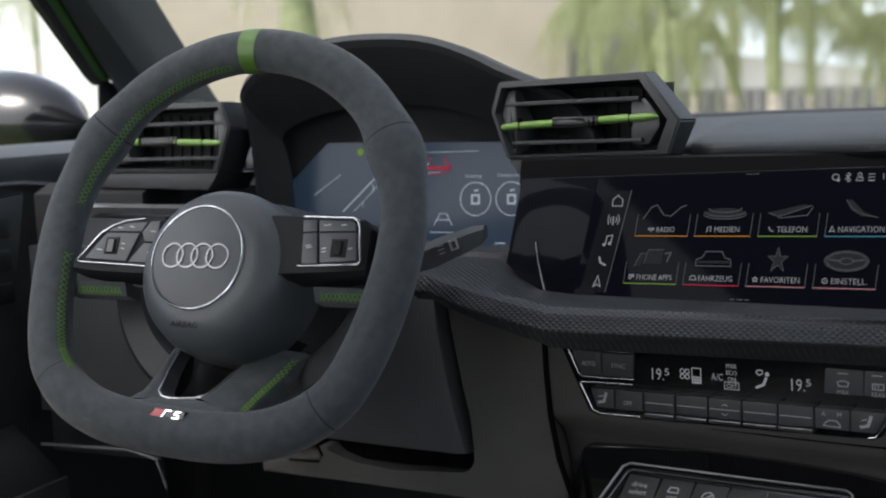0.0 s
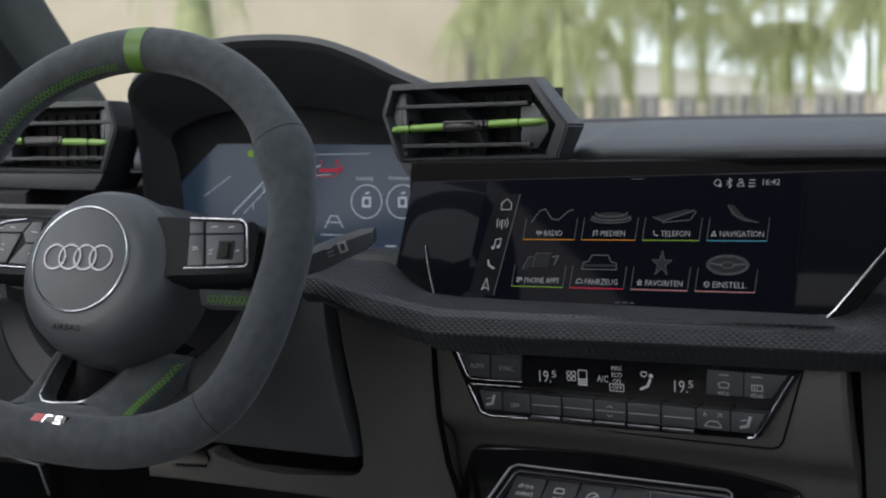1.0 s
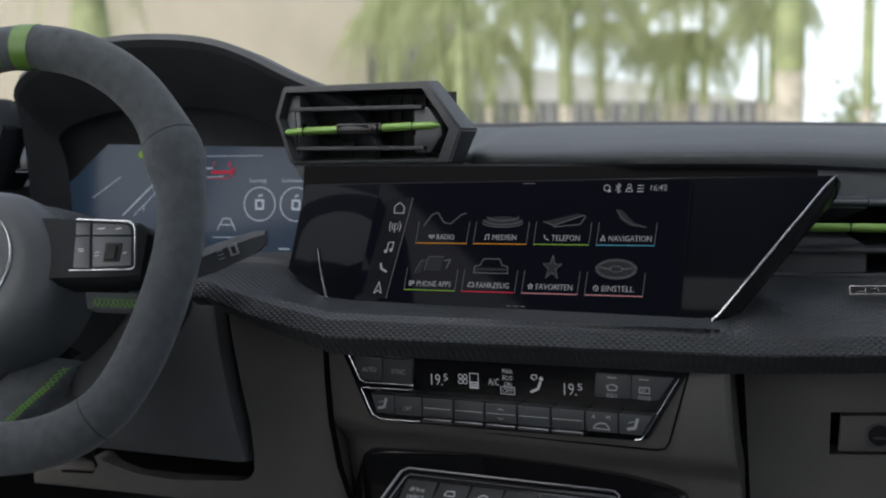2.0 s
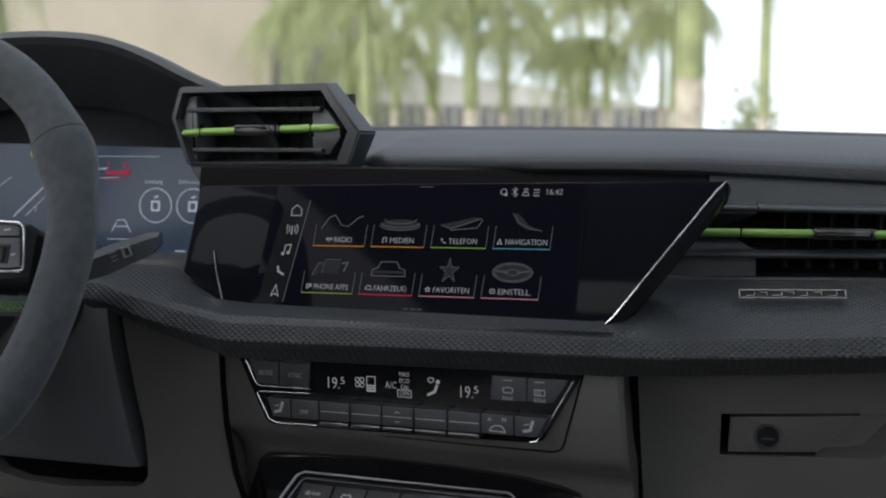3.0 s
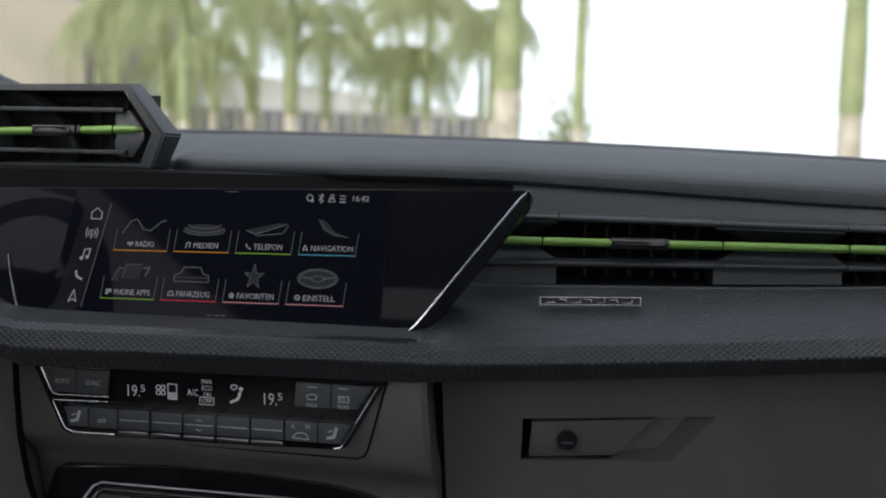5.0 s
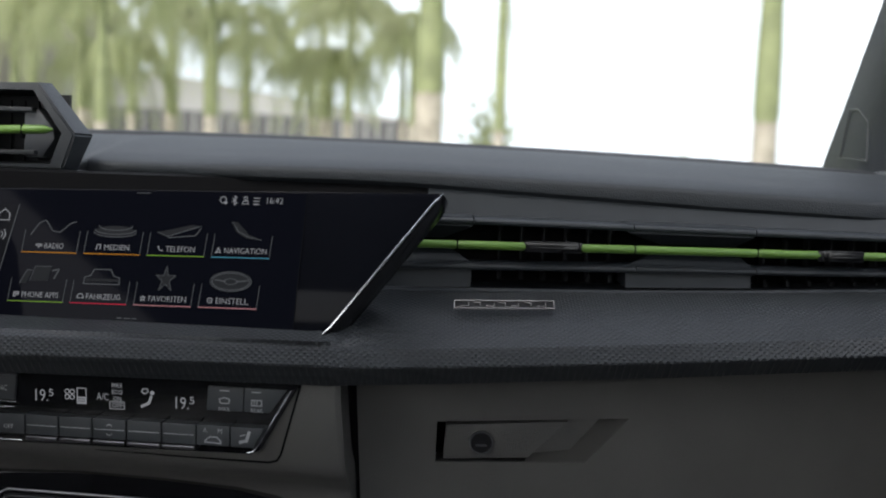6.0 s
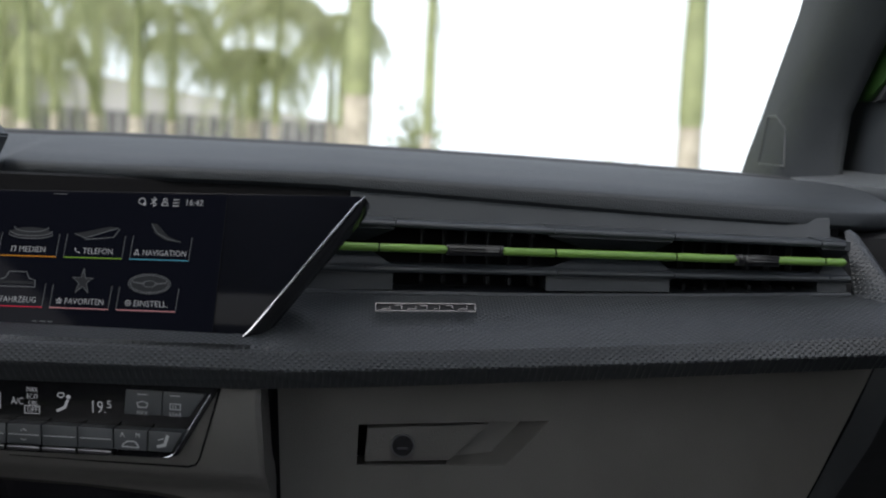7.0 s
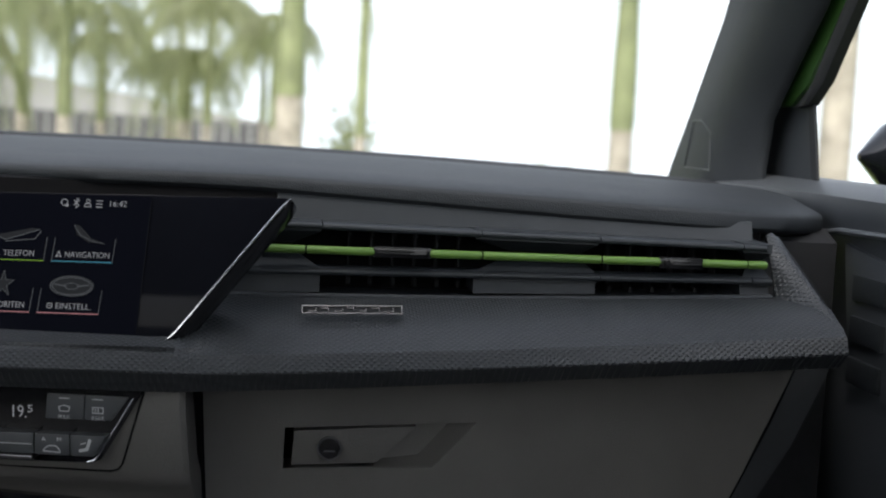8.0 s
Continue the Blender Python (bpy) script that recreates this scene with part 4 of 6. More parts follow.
        stroke(bm, [(cx - 0.014, cy - 0.005), (cx - 0.0135, cy), (cx - 0.009, cy + 0.0012), (cx - 0.0065, cy + 0.006), (cx + 0.0065, cy + 0.006), (cx + 0.009, cy + 0.0012), (cx + 0.0135, cy), (cx + 0.014, cy - 0.005), (cx - 0.014, cy - 0.005)], 0.0007, H, SM)
        prism(bf, [(cx - 0.013, cy - 0.003), (cx + 0.013, cy - 0.003), (cx + 0.012, cy - 0.001), (cx - 0.012, cy - 0.001)], H, H + 0.0003, SM)
    elif i == 6:
        star = []
        for k in range(10):
            rr, q = (0.0098 if k % 2 == 0 else 0.0036), math.pi / 2 + math.pi * k / 5
            star.append((cx + rr * 0.82 * math.cos(q), cy + rr * math.sin(q)))
        prism(bf, star, H, H + 0.0003, SM)
        stroke(bm, star + star[:1], 0.0004, H + 0.0002, SM)
    else:
        prism(bf, [(cx + 0.0150 * math.cos(q), cy + 0.0068 * math.sin(q)) for q in [2 * math.pi * k / 24 for k in range(24)]], H, H + 0.0002, SM)
        for r_, e in ((0.0155, 0.0072), (0.014, 0.0062), (0.0050, 0.0022)):
            stroke(bm, [(cx + r_ * math.cos(q), cy + e * math.sin(q)) for q in [2 * math.pi * k / 24 for k in range(25)]], 0.0005, H + 0.0002, SM)
        stroke(bm, [(cx - 0.012, cy + 0.001), (cx - 0.004, cy)], 0.001, H, SM)
        stroke(bm, [(cx + 0.012, cy + 0.001), (cx + 0.004, cy)], 0.001, H, SM)
    if bf.verts:
        part("picture_shade", bf, UI_FILL, scr)
    else:
        bf.free()
    part("picture", bm, UI_GREY, scr, "grey menu picture")
letters("clock", "16:42", 0.0063, 0.0950, 0.0421, H, SM, UI_WHITE, scr, 0.0135)
bm = bmesh.new()
for k, a in enumerate((0.0630, 0.0718, 0.0802, 0.0885)):
    r = 0.0019
    bm = bmesh.new()
    if k == 1:
        stroke(bm, [(a - r, 0.0425), (a + r, 0.0460), (a, 0.0475), (a, 0.0405), (a + r, 0.0422), (a - r, 0.0460)], 0.0005, H, SM)
    elif k == 2:
        stroke(bm, [(a - 0.0024, 0.0415), (a + 0.0024, 0.0415), (a + 0.0018, 0.0437), (a - 0.0018, 0.0437), (a - 0.0024, 0.0415)], 0.0005, H, SM)
        flat_ring(bm, 0.0013, 0.0005, H, SM, 14, a, 0.0457, 0.0003)
    elif k == 0:
        flat_ring(bm, 0.0023, 0.0006, H, SM, 16, a, 0.0443, 0.0003)
        prism(bm, circle(0.0012, 10, a + 0.002, 0.0422), H, H + 0.0003, SM)
    else:
        stroke(bm, [(a - 0.002, 0.0460), (a + 0.0022, 0.0460)], 0.0006, H, SM)
        stroke(bm, [(a - 0.0022, 0.0437), (a + 0.002, 0.0437)], 0.0006, H, SM)
        stroke(bm, [(a - 0.002, 0.0414), (a + 0.002, 0.0414)], 0.0008, H, SM)
    part("status_icon", bm, UI_WHITE, scr, "small white status icon")
bm = bmesh.new()
for a, w in ((-0.0075, 0.003), (-0.0015, 0.004), (0.0040, 0.003)):
    stroke(bm, [(a - w / 2, -0.0462), (a + w / 2, -0.0462)], 0.0008, H, SM)
stroke(bm, [(-0.004, 0.0482), (0.006, 0.0482)], 0.0005, H, SM)
part("page_marks", bm, UI_GREY, scr, "small page marks")
# chrome edges of the glass
bm = bmesh.new()
loft(bm, [[SM @ Vector((a + da * w, b + db * w, h)) for da, db, h in ((-0.0012, 0.0008, 0.001), (0.0008, -0.0006, 0.0030), (0.0034, -0.0024, -0.001), (0.0052, -0.0040, -0.012), (-0.002, 0.001, -0.03))] for a, b, w in ((0.1455, -0.0535, 0.3), (0.1540, -0.0460, 1.0), (0.2200, 0.0430, 1.0), (0.2262, 0.0512, 0.3))])
part("chrome_edge", bm, GLOSS_EDGE, disp, "dark polished slanted edge")
bm = bmesh.new()
tube(bm, [SM @ Vector(p) for p in ((0.1445, -0.0535, 0.001), (0.1520, -0.0470, 0.0028), (0.2210, 0.0450, 0.0028), (0.2266, 0.0515, 0.001))], [0.0004, 0.0009, 0.0009, 0.0005], 8)
part("chrome_line", bm, CHROME, disp, "thin chrome line")
bm = bmesh.new()
tube(bm, [SM @ Vector(p) for p in ((-0.1790, -0.0040, 0.0005), (-0.1745, -0.020, 0.001), (-0.1632, -0.0500, 0.001))], [0.0004, 0.0008, 0.0013], 8)
part("chrome_line", bm, CHROME, disp, "thin chrome line")

# ---- climate panel ----
clim = thing("climate_panel", (-0.01, 0.93, 0.72), "glossy black climate panel with grey keys and white readouts", "climate control")
KM = frame_of((0.0, 0.925, 0.76), (-0.18534, -1, 0.0), 1.05, (1, -0.18534, 0))
body = [(-0.1560, 0.0215), (0.1295, 0.0215), (0.0985, -0.0310), (0.0915, -0.0335), (-0.1235, -0.0358), (-0.1315, -0.0325)]
bm = bmesh.new()
prism(bm, body, -0.03, 0.0, KM, 0.0012)
part("fascia", bm, PIANO, clim, "piano black fascia")
bm = bmesh.new()
tube(bm, [KM @ Vector(p) for p in ((0.1290, 0.0215, -0.0042), (0.1135, -0.0335, -0.0042), (0.1105, -0.0380, -0.0042), (0.1050, -0.0398, -0.0042), (0.040, -0.0395, -0.0042), (-0.03, -0.0385, -0.0042))], [0.0008, 0.0008, 0.0008, 0.0008, 0.0006, 0.0003], 6)
part("surround_gap", bm, SEAM, clim)
bm = bmesh.new()
tube(bm, [KM @ Vector(p) for p in ((-0.0890, 0.0168, 0.001), (-0.1450, 0.0185, 0.001), (-0.1472, 0.0165, 0.001), (-0.1385, -0.0020, 0.001), (-0.1345, -0.0046, 0.001), (-0.0900, -0.0042, 0.001))], 0.0005, 8)
part("chrome_frame", bm, CHROME, clim, "thin chrome frame line")
bm = bmesh.new()
tube(bm, [KM @ Vector(p) for p in ((-0.0900, -0.0078, 0.003), (-0.1350, -0.0084, 0.003), (-0.1365, -0.0095, 0.003), (-0.1265, -0.0300, 0.003), (-0.1200, -0.0328, 0.003), (-0.0850, -0.0326, 0.003))], 0.0005, 8)
part("chrome_frame", bm, CHROME, clim, "thin chrome frame line")
bm = bmesh.new()
tube(bm, [KM @ Vector(p) for p in ((0.1225, 0.0150, 0.001), (0.0985, -0.0255, 0.001), (0.0945, -0.0310, 0.002), (0.0895, -0.0322, 0.001))], 0.0005, 8)
part("chrome_frame", bm, CHROME, clim, "thin chrome frame lines")


def key(outline, h, nm="key", mt=KEY_GREY):
    bm = bmesh.new()
    prism(bm, outline, -0.006, h, KM, 0.0009)
    return part(nm, bm, mt, clim, "soft grey key")


k = key([(-0.1432, 0.0170), (-0.1170, 0.0162), (-0.1175, -0.0028), (-0.1362, -0.0022)], 0.0022)
letters("caption", "AUTO", 0.0056, -0.1350, 0.0045, 0.0023, KM, PRINT, k, 0.0125)
k = key([(-0.1164, 0.0161), (-0.0890, 0.0159), (-0.0908, -0.0030), (-0.1169, -0.0028)], 0.0022)
letters("caption", "SYNC", 0.0056, -0.1090, 0.0042, 0.0023, KM, PRINT, k, 0.0125)
k = key([(0.0605, 0.0156), (0.0874, 0.0155), (0.0868, -0.0021), (0.0592, -0.0023)], 0.0016)
letters("caption", "MAX", 0.0045, 0.0685, -0.0022, 0.0017, KM, PRINT, k, 0.0085)
bm = bmesh.new()
stroke(bm, [(0.0690, 0.0065), (0.0700, 0.0035), (0.0760, 0.0035), (0.0770, 0.0065), (0.0730, 0.0078), (0.0690, 0.0065)], 0.0007, 0.0017, KM)
stroke(bm, [(0.0695, 0.0128), (0.0765, 0.0128)], 0.0006, 0.0017, KM)
part("symbol", bm, PRINT, k)
k = key([(0.0880, 0.0155), (0.1192, 0.0154), (0.1070, -0.0020), (0.0874, -0.0021)], 0.0016)
letters("caption", "REAR", 0.0045, 0.0925, -0.0022, 0.0017, KM, PRINT, k, 0.0095)
bm = bmesh.new()
stroke(bm, [(0.0935, 0.0070), (0.0935, 0.0030), (0.1010, 0.0030), (0.1010, 0.0070), (0.0935, 0.0070)], 0.0007, 0.0017, KM)
stroke(bm, [(0.0955, 0.0040), (0.0955, 0.0060)], 0.0006, 0.0017, KM)
stroke(bm, [(0.0975, 0.0040), (0.0975, 0.0060)], 0.0006, 0.0017, KM)
stroke(bm, [(0.0935, 0.0128), (0.1005, 0.0128)], 0.0006, 0.0017, KM)
part("symbol", bm, PRINT, k)
EDGES = (-0.1240, -0.1030, -0.0785, -0.0520, -0.0255, 0.0010, 0.0280, 0.0545, 0.0800, 0.1060)
for i, (a0, a1) in enumerate(zip(EDGES, EDGES[1:])):
    lo, hi = -0.0262, -0.0112
    l0 = a0 + 0.0004 + (0.0045 if i == 0 else 0)
    r0 = a1 - 0.0004 - (0.0085 if i == 8 else 0)
    k = key([(a0 + 0.0004, hi), (a1 - 0.0004, hi), (r0, lo), (l0, lo)], 0.010)
    if i == 1:
        letters("caption", "OFF", 0.0048, a0 + 0.0075, -0.0225, 0.0101, KM, PRINT, k, 0.0075)
    elif 2 <= i <= 6:
        bm = bmesh.new()
        stroke(bm, [(a0 + 0.0020, -0.0190), (a1 - 0.0020, -0.0190)], 0.0006, 0.0101, KM)
        if i == 4:
            am = (a0 + a1) / 2
            stroke(bm, [(am - 0.002, -0.0160), (am, -0.0148), (am + 0.002, -0.0160)], 0.0006, 0.0101, KM)
            stroke(bm, [(am - 0.002, -0.0220), (am, -0.0232), (am + 0.002, -0.0220)], 0.0006, 0.0101, KM)
        part("marking", bm, PRINT, k)
        bm = bmesh.new()
        box(bm, (a0 + 0.0006, -0.0302, 0.0), (a1 - 0.0006, -0.0268, 0.0118), KM, 0.0012)
        part("chrome_lip", bm, BADGE, k, "satin chrome lip")
    else:
        bm = bmesh.new()
        am = (a0 + a1) / 2 - (0.002 if i == 8 else 0)
        if i == 7:
            stroke(bm, [(am - 0.006, -0.0235), (am - 0.005, -0.0215), (am - 0.002, -0.0195), (am + 0.003, -0.0195), (am + 0.0055, -0.0220), (am + 0.006, -0.0240), (am - 0.006, -0.0235)], 0.0008, 0.0101, KM)
        else:
            stroke(bm, [(am + 0.0035, -0.0145), (am + 0.0015, -0.0210), (am - 0.0035, -0.0222)], 0.0022, 0.0101, KM)
            stroke(bm, [(am - 0.003, -0.0175), (am + 0.0005, -0.0165)], 0.0007, 0.0101, KM)
        part("symbol", bm, PRINT, k)
        if i == 7:
            letters("caption", "A", 0.0046, am - 0.0075, -0.0165, 0.0101, KM, PRINT, k)
            letters("caption", "M", 0.0046, am + 0.0035, -0.0165, 0.0101, KM, PRINT, k)
for a in (-0.0770, 0.0330):
    letters("readout", "19.", 0.0130, a, -0.0028, 0.0003, KM, UI_WHITE, clim, 0.0122, "white temperature figure")
    letters("readout", "5", 0.0078, a + 0.0124, 0.0012, 0.0003, KM, UI_WHITE, clim, 0.0042, "white temperature figure")
letters("readout", "A/C", 0.0075, -0.0262, 0.0005, 0.0003, KM, UI_WHITE, clim, 0.0092)
for n_, (w_, b_) in enumerate((("MAX", 0.0102), ("ECO", 0.0052), ("ON", 0.0003), ("OFF", -0.0046))):
    letters("readout", w_, 0.0050, -0.0145 + (0.0012 if n_ == 2 else 0), b_, 0.0003, KM, UI_WHITE, clim, 0.0062 if n_ == 2 else 0.0085)
bm = bmesh.new()
stroke(bm, [(-0.0158, -0.0056), (-0.0158, -0.0002), (-0.0046, -0.0002), (-0.0046, -0.0056), (-0.0158, -0.0056)], 0.0005, 0.0003, KM)
for dx, dy in ((0.002, 0.002), (-0.002, 0.002), (0.002, -0.002), (-0.002, -0.002)):
    flat_ring(bm, 0.0017, 0.0007, 0.0003, KM, 14, -0.0475 + dx, 0.0035 + dy, 0.0002)
stroke(bm, [(-0.0415, -0.0030), (-0.0415, 0.0085), (-0.0345, 0.0085), (-0.0345, -0.0030), (-0.0415, -0.0030)], 0.0006, 0.0003, KM)
for b in (-0.0022, -0.0004, 0.0014):
    stroke(bm, [(-0.0408, b), (-0.0352, b)], 0.0012, 0.0003, KM)
stroke(bm, [(0.0165, 0.0050), (0.0145, 0.0000), (0.0090, -0.0025)], 0.0020, 0.0003, KM)
prism(bm, circle(0.0017, 12, 0.0172, 0.0078), 0.0003, 0.0005, KM)
stroke(bm, [(0.0090, 0.0085), (0.0100, 0.0105), (0.0135, 0.0105), (0.0140, 0.0085), (0.0115, 0.0068), (0.0090, 0.0085)], 0.0007, 0.0003, KM)
part("readout_icons", bm, UI_WHITE, clim, "white readout symbols")

# ---- console switch bank below ----
con = thing("console_switches", (0.0, 0.85, 0.66), "chrome-edged bank of grey console switches", "switch panel")
PM = frame_of((-0.005, 0.862, 0.700), (-0.12, -0.62, 0.80), 0.6, (1, -0.18534, 0))
bm = bmesh.new()
prism(bm, [(-0.076, 0.0085), (0.090, 0.0085), (0.100, -0.075), (-0.092, -0.075)], -0.02, 0.0, PM, 0.003)
part("bank", bm, PIANO, con)
bm = bmesh.new()
tube(bm, [PM @ Vector(p) for p in ((-0.0965, -0.07, 0.001), (-0.0775, 0.0055, 0.001), (-0.0725, 0.0090, 0.001), (0.0860, 0.0090, 0.001), (0.0905, 0.0060, 0.001), (0.104, -0.07, 0.001))], 0.0011, 8)
part("chrome_rim", bm, BADGE, con)
PK = PM @ Matrix.Translation((0, -0.0052, 0))
bm = bmesh.new()
tube(bm, [PM @ Vector(p) for p in ((-0.0860, -0.05, 0.001), (-0.0725, 0.0010, 0.001), (-0.0690, 0.0036, 0.001), (0.0850, 0.0036, 0.001))], 0.0006, 6)
part("inner_rim", bm, BADGE, con)
for i in range(6):
    bm = bmesh.new()
    a0 = -0.0705 + 0.0262 * i
    prism(bm, [(a0 + 0.0006, 0.0050), (a0 + 0.0250, 0.0050), (a0 + 0.0256, -0.0250), (a0 - 0.0012, -0.0250)], -0.004, 0.0012, PK, 0.0010)
    k = part("switch", bm, SWITCH, con, "dark grey switch")
    if i == 0:
        letters("caption", "drive", 0.0062, a0 + 0.005, -0.0052, 0.0013, PK, PRINT, k, 0.0125)
        letters("caption", "select", 0.0062, a0 + 0.005, -0.0115, 0.0013, PK, PRINT, k, 0.0140)
    elif i == 1:
        bm = bmesh.new()
        stroke(bm, [(a0 + 0.008, -0.006), (a0 + 0.009, -0.002), (a0 + 0.015, -0.002), (a0 + 0.016, -0.006), (a0 + 0.008, -0.006)], 0.0008, 0.0013, PK)
        part("symbol", bm, PRINT, k)
        letters("caption", "OFF", 0.0048, a0 + 0.0082, -0.0125, 0.0013, PK, PRINT, k, 0.0075)
    elif i == 2:
        bm = bmesh.new()
        flat_ring(bm, 0.0042, 0.0008, 0.0013, PK, 20, a0 + 0.012, -0.0062, 0.0002)
        stroke(bm, [(a0 + 0.0095, -0.0085), (a0 + 0.0145, -0.0040)], 0.0008, 0.0013, PK)
        part("symbol", bm, PRINT, k)
    elif i == 3:
        bm = bmesh.new()
        prism(bm, circle(0.0018, 14, a0 + 0.012, -0.0045), 0.0013, 0.0016, PK)
        part("warning_light", bm, UI_RED, k, "small red light")
# no hollow here: a proud black plate stands for the tray's dark mouth
bm = bmesh.new()
prism(bm, [(-0.1542, 0.6538), (-0.1428, 0.6868), (-0.1356, 0.6909), (-0.0464, 0.6967), (0.0194, 0.6967), (0.0780, 0.6941), (0.1087, 0.6896), (0.1238, 0.6852), (0.1500, 0.6200), (-0.1500, 0.6200)], 0.0, 0.012, Matrix(((1, 0, 0, 0), (-0.18, 0, -1, 0.958), (0, 1, 0, 0), (0, 0, 0, 1))), 0.003)
part("tray_mouth", bm, PIANO, con, "glossy black plate drawn in place of the tray's dark opening")

# ---- steering wheel ----
wheel = thing("steering_wheel", (-0.372, 0.81, 0.88), "flat-bottomed charcoal suede steering wheel with lime stitching", "steering wheel")
WU = frame_of((-0.3701, 0.8051, 0.8804), (0, -0.9143, 0.4050))
WM = WU @ pose(0, 0, 0, 0, 0, -3.4)


def rim_point(q, grow=0.0):
    """Centre line of the rim: round above, squared off below. q from the right, turning upwards."""
    c, s = math.cos(q), math.sin(q)
    k = max(0.0, min(1.0, -s * 1.6))
    e = 2 / (2 + (0.78 if c > 0 else 1.05) * k)
    a = math.copysign(abs(c) ** e, c) * (0.1535 + grow)
    b = math.copysign(abs(s) ** e, s) * ((0.1535 if s > 0 else 0.1505) + grow)
    return a, b


def rim_r(q):
    d = math.degrees(q) % 360
    swell = math.exp(-((d - 29) / 8) ** 2) + math.exp(-((d - 151) / 8) ** 2)
    low = 0.0012 * math.exp(-((d - 270) / 40) ** 2)
    return 0.0172 + 0.0042 * swell + low


def rim_piece(bm, q0, q1, n, extra=0.0, closed=False):
    qs = [q0 + (q1 - q0) * i / n for i in range(n + (0 if closed else 1))]
    rings = []
    for q in qs:
        (a, b), (a2, b2) = rim_point(q), rim_point(q + 0.01)
        d = Vector((a2 - a, b2 - b, 0)).normalized()
        s = Vector((d.y, -d.x, 0))
        r = rim_r(q) + extra
        rings.append([WM @ (Vector((a, b, 0)) + s * r * math.cos(t) * 1.02 + Vector((0, 0, 1)) * r * 0.92 * math.sin(t)) for t in [2 * math.pi * k / 20 for k in range(20)]])
    vs = [[bm.verts.new(p) for p in r] for r in rings]
    for i in range(len(vs) - (0 if closed else 1)):
        a, b = vs[i], vs[(i + 1) % len(vs)]
        for k in range(20):
            bm.faces.new((a[k], a[(k + 1) % 20], b[(k + 1) % 20], b[k]))
    return bm


part("rim", rim_piece(bmesh.new(), 0, 2 * math.pi, 128, closed=True), SUEDE, wheel, "charcoal suede rim")
part("top_mark", rim_piece(bmesh.new(), radians(89.6), radians(95.4), 8, 0.0006), GREEN, wheel, "lime green centre mark")
for deg in (33, 147, 226, 314):
    part("rim_seam", rim_piece(bmesh.new(), radians(deg - 0.2), radians(deg + 0.2), 1, 0.00015), DARK, wheel, "fine seam across the rim")
# crossed stitches along the inside of the rim
bm = bmesh.new()


def stitch_row(bm, q0, q1, n, lift=0.3):
    for i in range(n):
        for sgn in (0, 1):
            pts = []
            for j in range(2):
                q = q0 + (q1 - q0) * (i + j) / n
                (a, b), (a2, b2) = rim_point(q), rim_point(q + 0.01)
                d = Vector((a2 - a, b2 - b, 0)).normalized()
                inw = Vector((-d.y, d.x, 0))
                side = 0.0035 if (j + sgn) % 2 else -0.0035
                r = rim_r(q) + 0.0006
                ang = lift + side / r
                pts.append(WM @ (Vector((a, b, 0)) + inw * r * math.cos(ang) + Vector((0, 0, 1)) * r * 0.92 * math.sin(ang)))
            tube(bm, pts, 0.00034, 5)


stitch_row(bm, radians(99), radians(173), 46, 0.42)
part("rim_stitching", bm, THREAD, wheel, "lime cross stitching inside the rim")
bm = bmesh.new()
stitch_row(bm, radians(188), radians(230), 28, 0.42)
part("rim_stitching", bm, THREAD, wheel, "lime cross stitching inside the rim")
# airbag dome
bm = bmesh.new()
prof = [(0.0655, -0.045), (0.0665, -0.020), (0.0655, -0.002), (0.0620, 0.010), (0.0560, 0.017), (0.0480, 0.0208), (0.0420, 0.0222)]


def hub_ring(r, h):
    out = []
    for k in range(56):
        q = 2 * math.pi * k / 56
        low = 1 + 0.05 * max(0.0, -math.sin(q)) ** 3
        out.append(WU @ Vector((0.004 + r * math.cos(q), -0.027 + r * 0.97 * low * math.sin(q), h)))
    return out


loft(bm, [hub_ring(r, h) for r, h in prof])
hub = part("airbag_cover", bm, LEATHER, wheel, "smooth dark airbag cover")
EM = WU @ Matrix.Translation((-0.0015, -0.0230, 0.0222))
bm = bmesh.new()
loft(bm, [[EM @ Vector((r * math.cos(q), r * math.sin(q), h)) for q in [2 * math.pi * k / 48 for k in range(48)]] for r, h in ((0.0385, -0.001), (0.0384, 0.0012), (0.030, 0.0026), (0.012, 0.0034))])
part("emblem_disc", bm, LEATHER, hub, "smooth round emblem disc")
bm = bmesh.new()
tube(bm, [EM @ Vector((0.0396 * math.cos(q), 0.0396 * math.sin(q), 0.0008)) for q in [2 * math.pi * k / 56 for k in range(56)]], 0.0010, 8, True, EM.to_3x3() @ Vector((0, 0, 1)))
part("emblem_ring", bm, CHROME, hub, "thin chrome ring")
bm = bmesh.new()
for i in range(4):
    cx = -0.0198 + 0.0132 * i
    tube(bm, [EM @ Vector((cx + 0.0092 * math.cos(q), 0.0005 + 0.0092 * math.sin(q), 0.0036 - 0.9 * (cx + 0.0092 * math.cos(q)) ** 2)) for q in [2 * math.pi * k / 32 for k in range(32)]], 0.0014, 8, True, EM.to_3x3() @ Vector((0, 0, 1)), 0.6)
part("emblem", bm, BADGE, hub, "four linked grey rings")
letters("airbag_lettering", "AIRBAG", 0.0066, -0.0115, -0.0765, 0.0232, WU @ pose(0, 0, 0, 0, 0, -2), SEAM, hub, 0.0240)
WP = WU @ Matrix.Translation((0, -0.0065, 0))
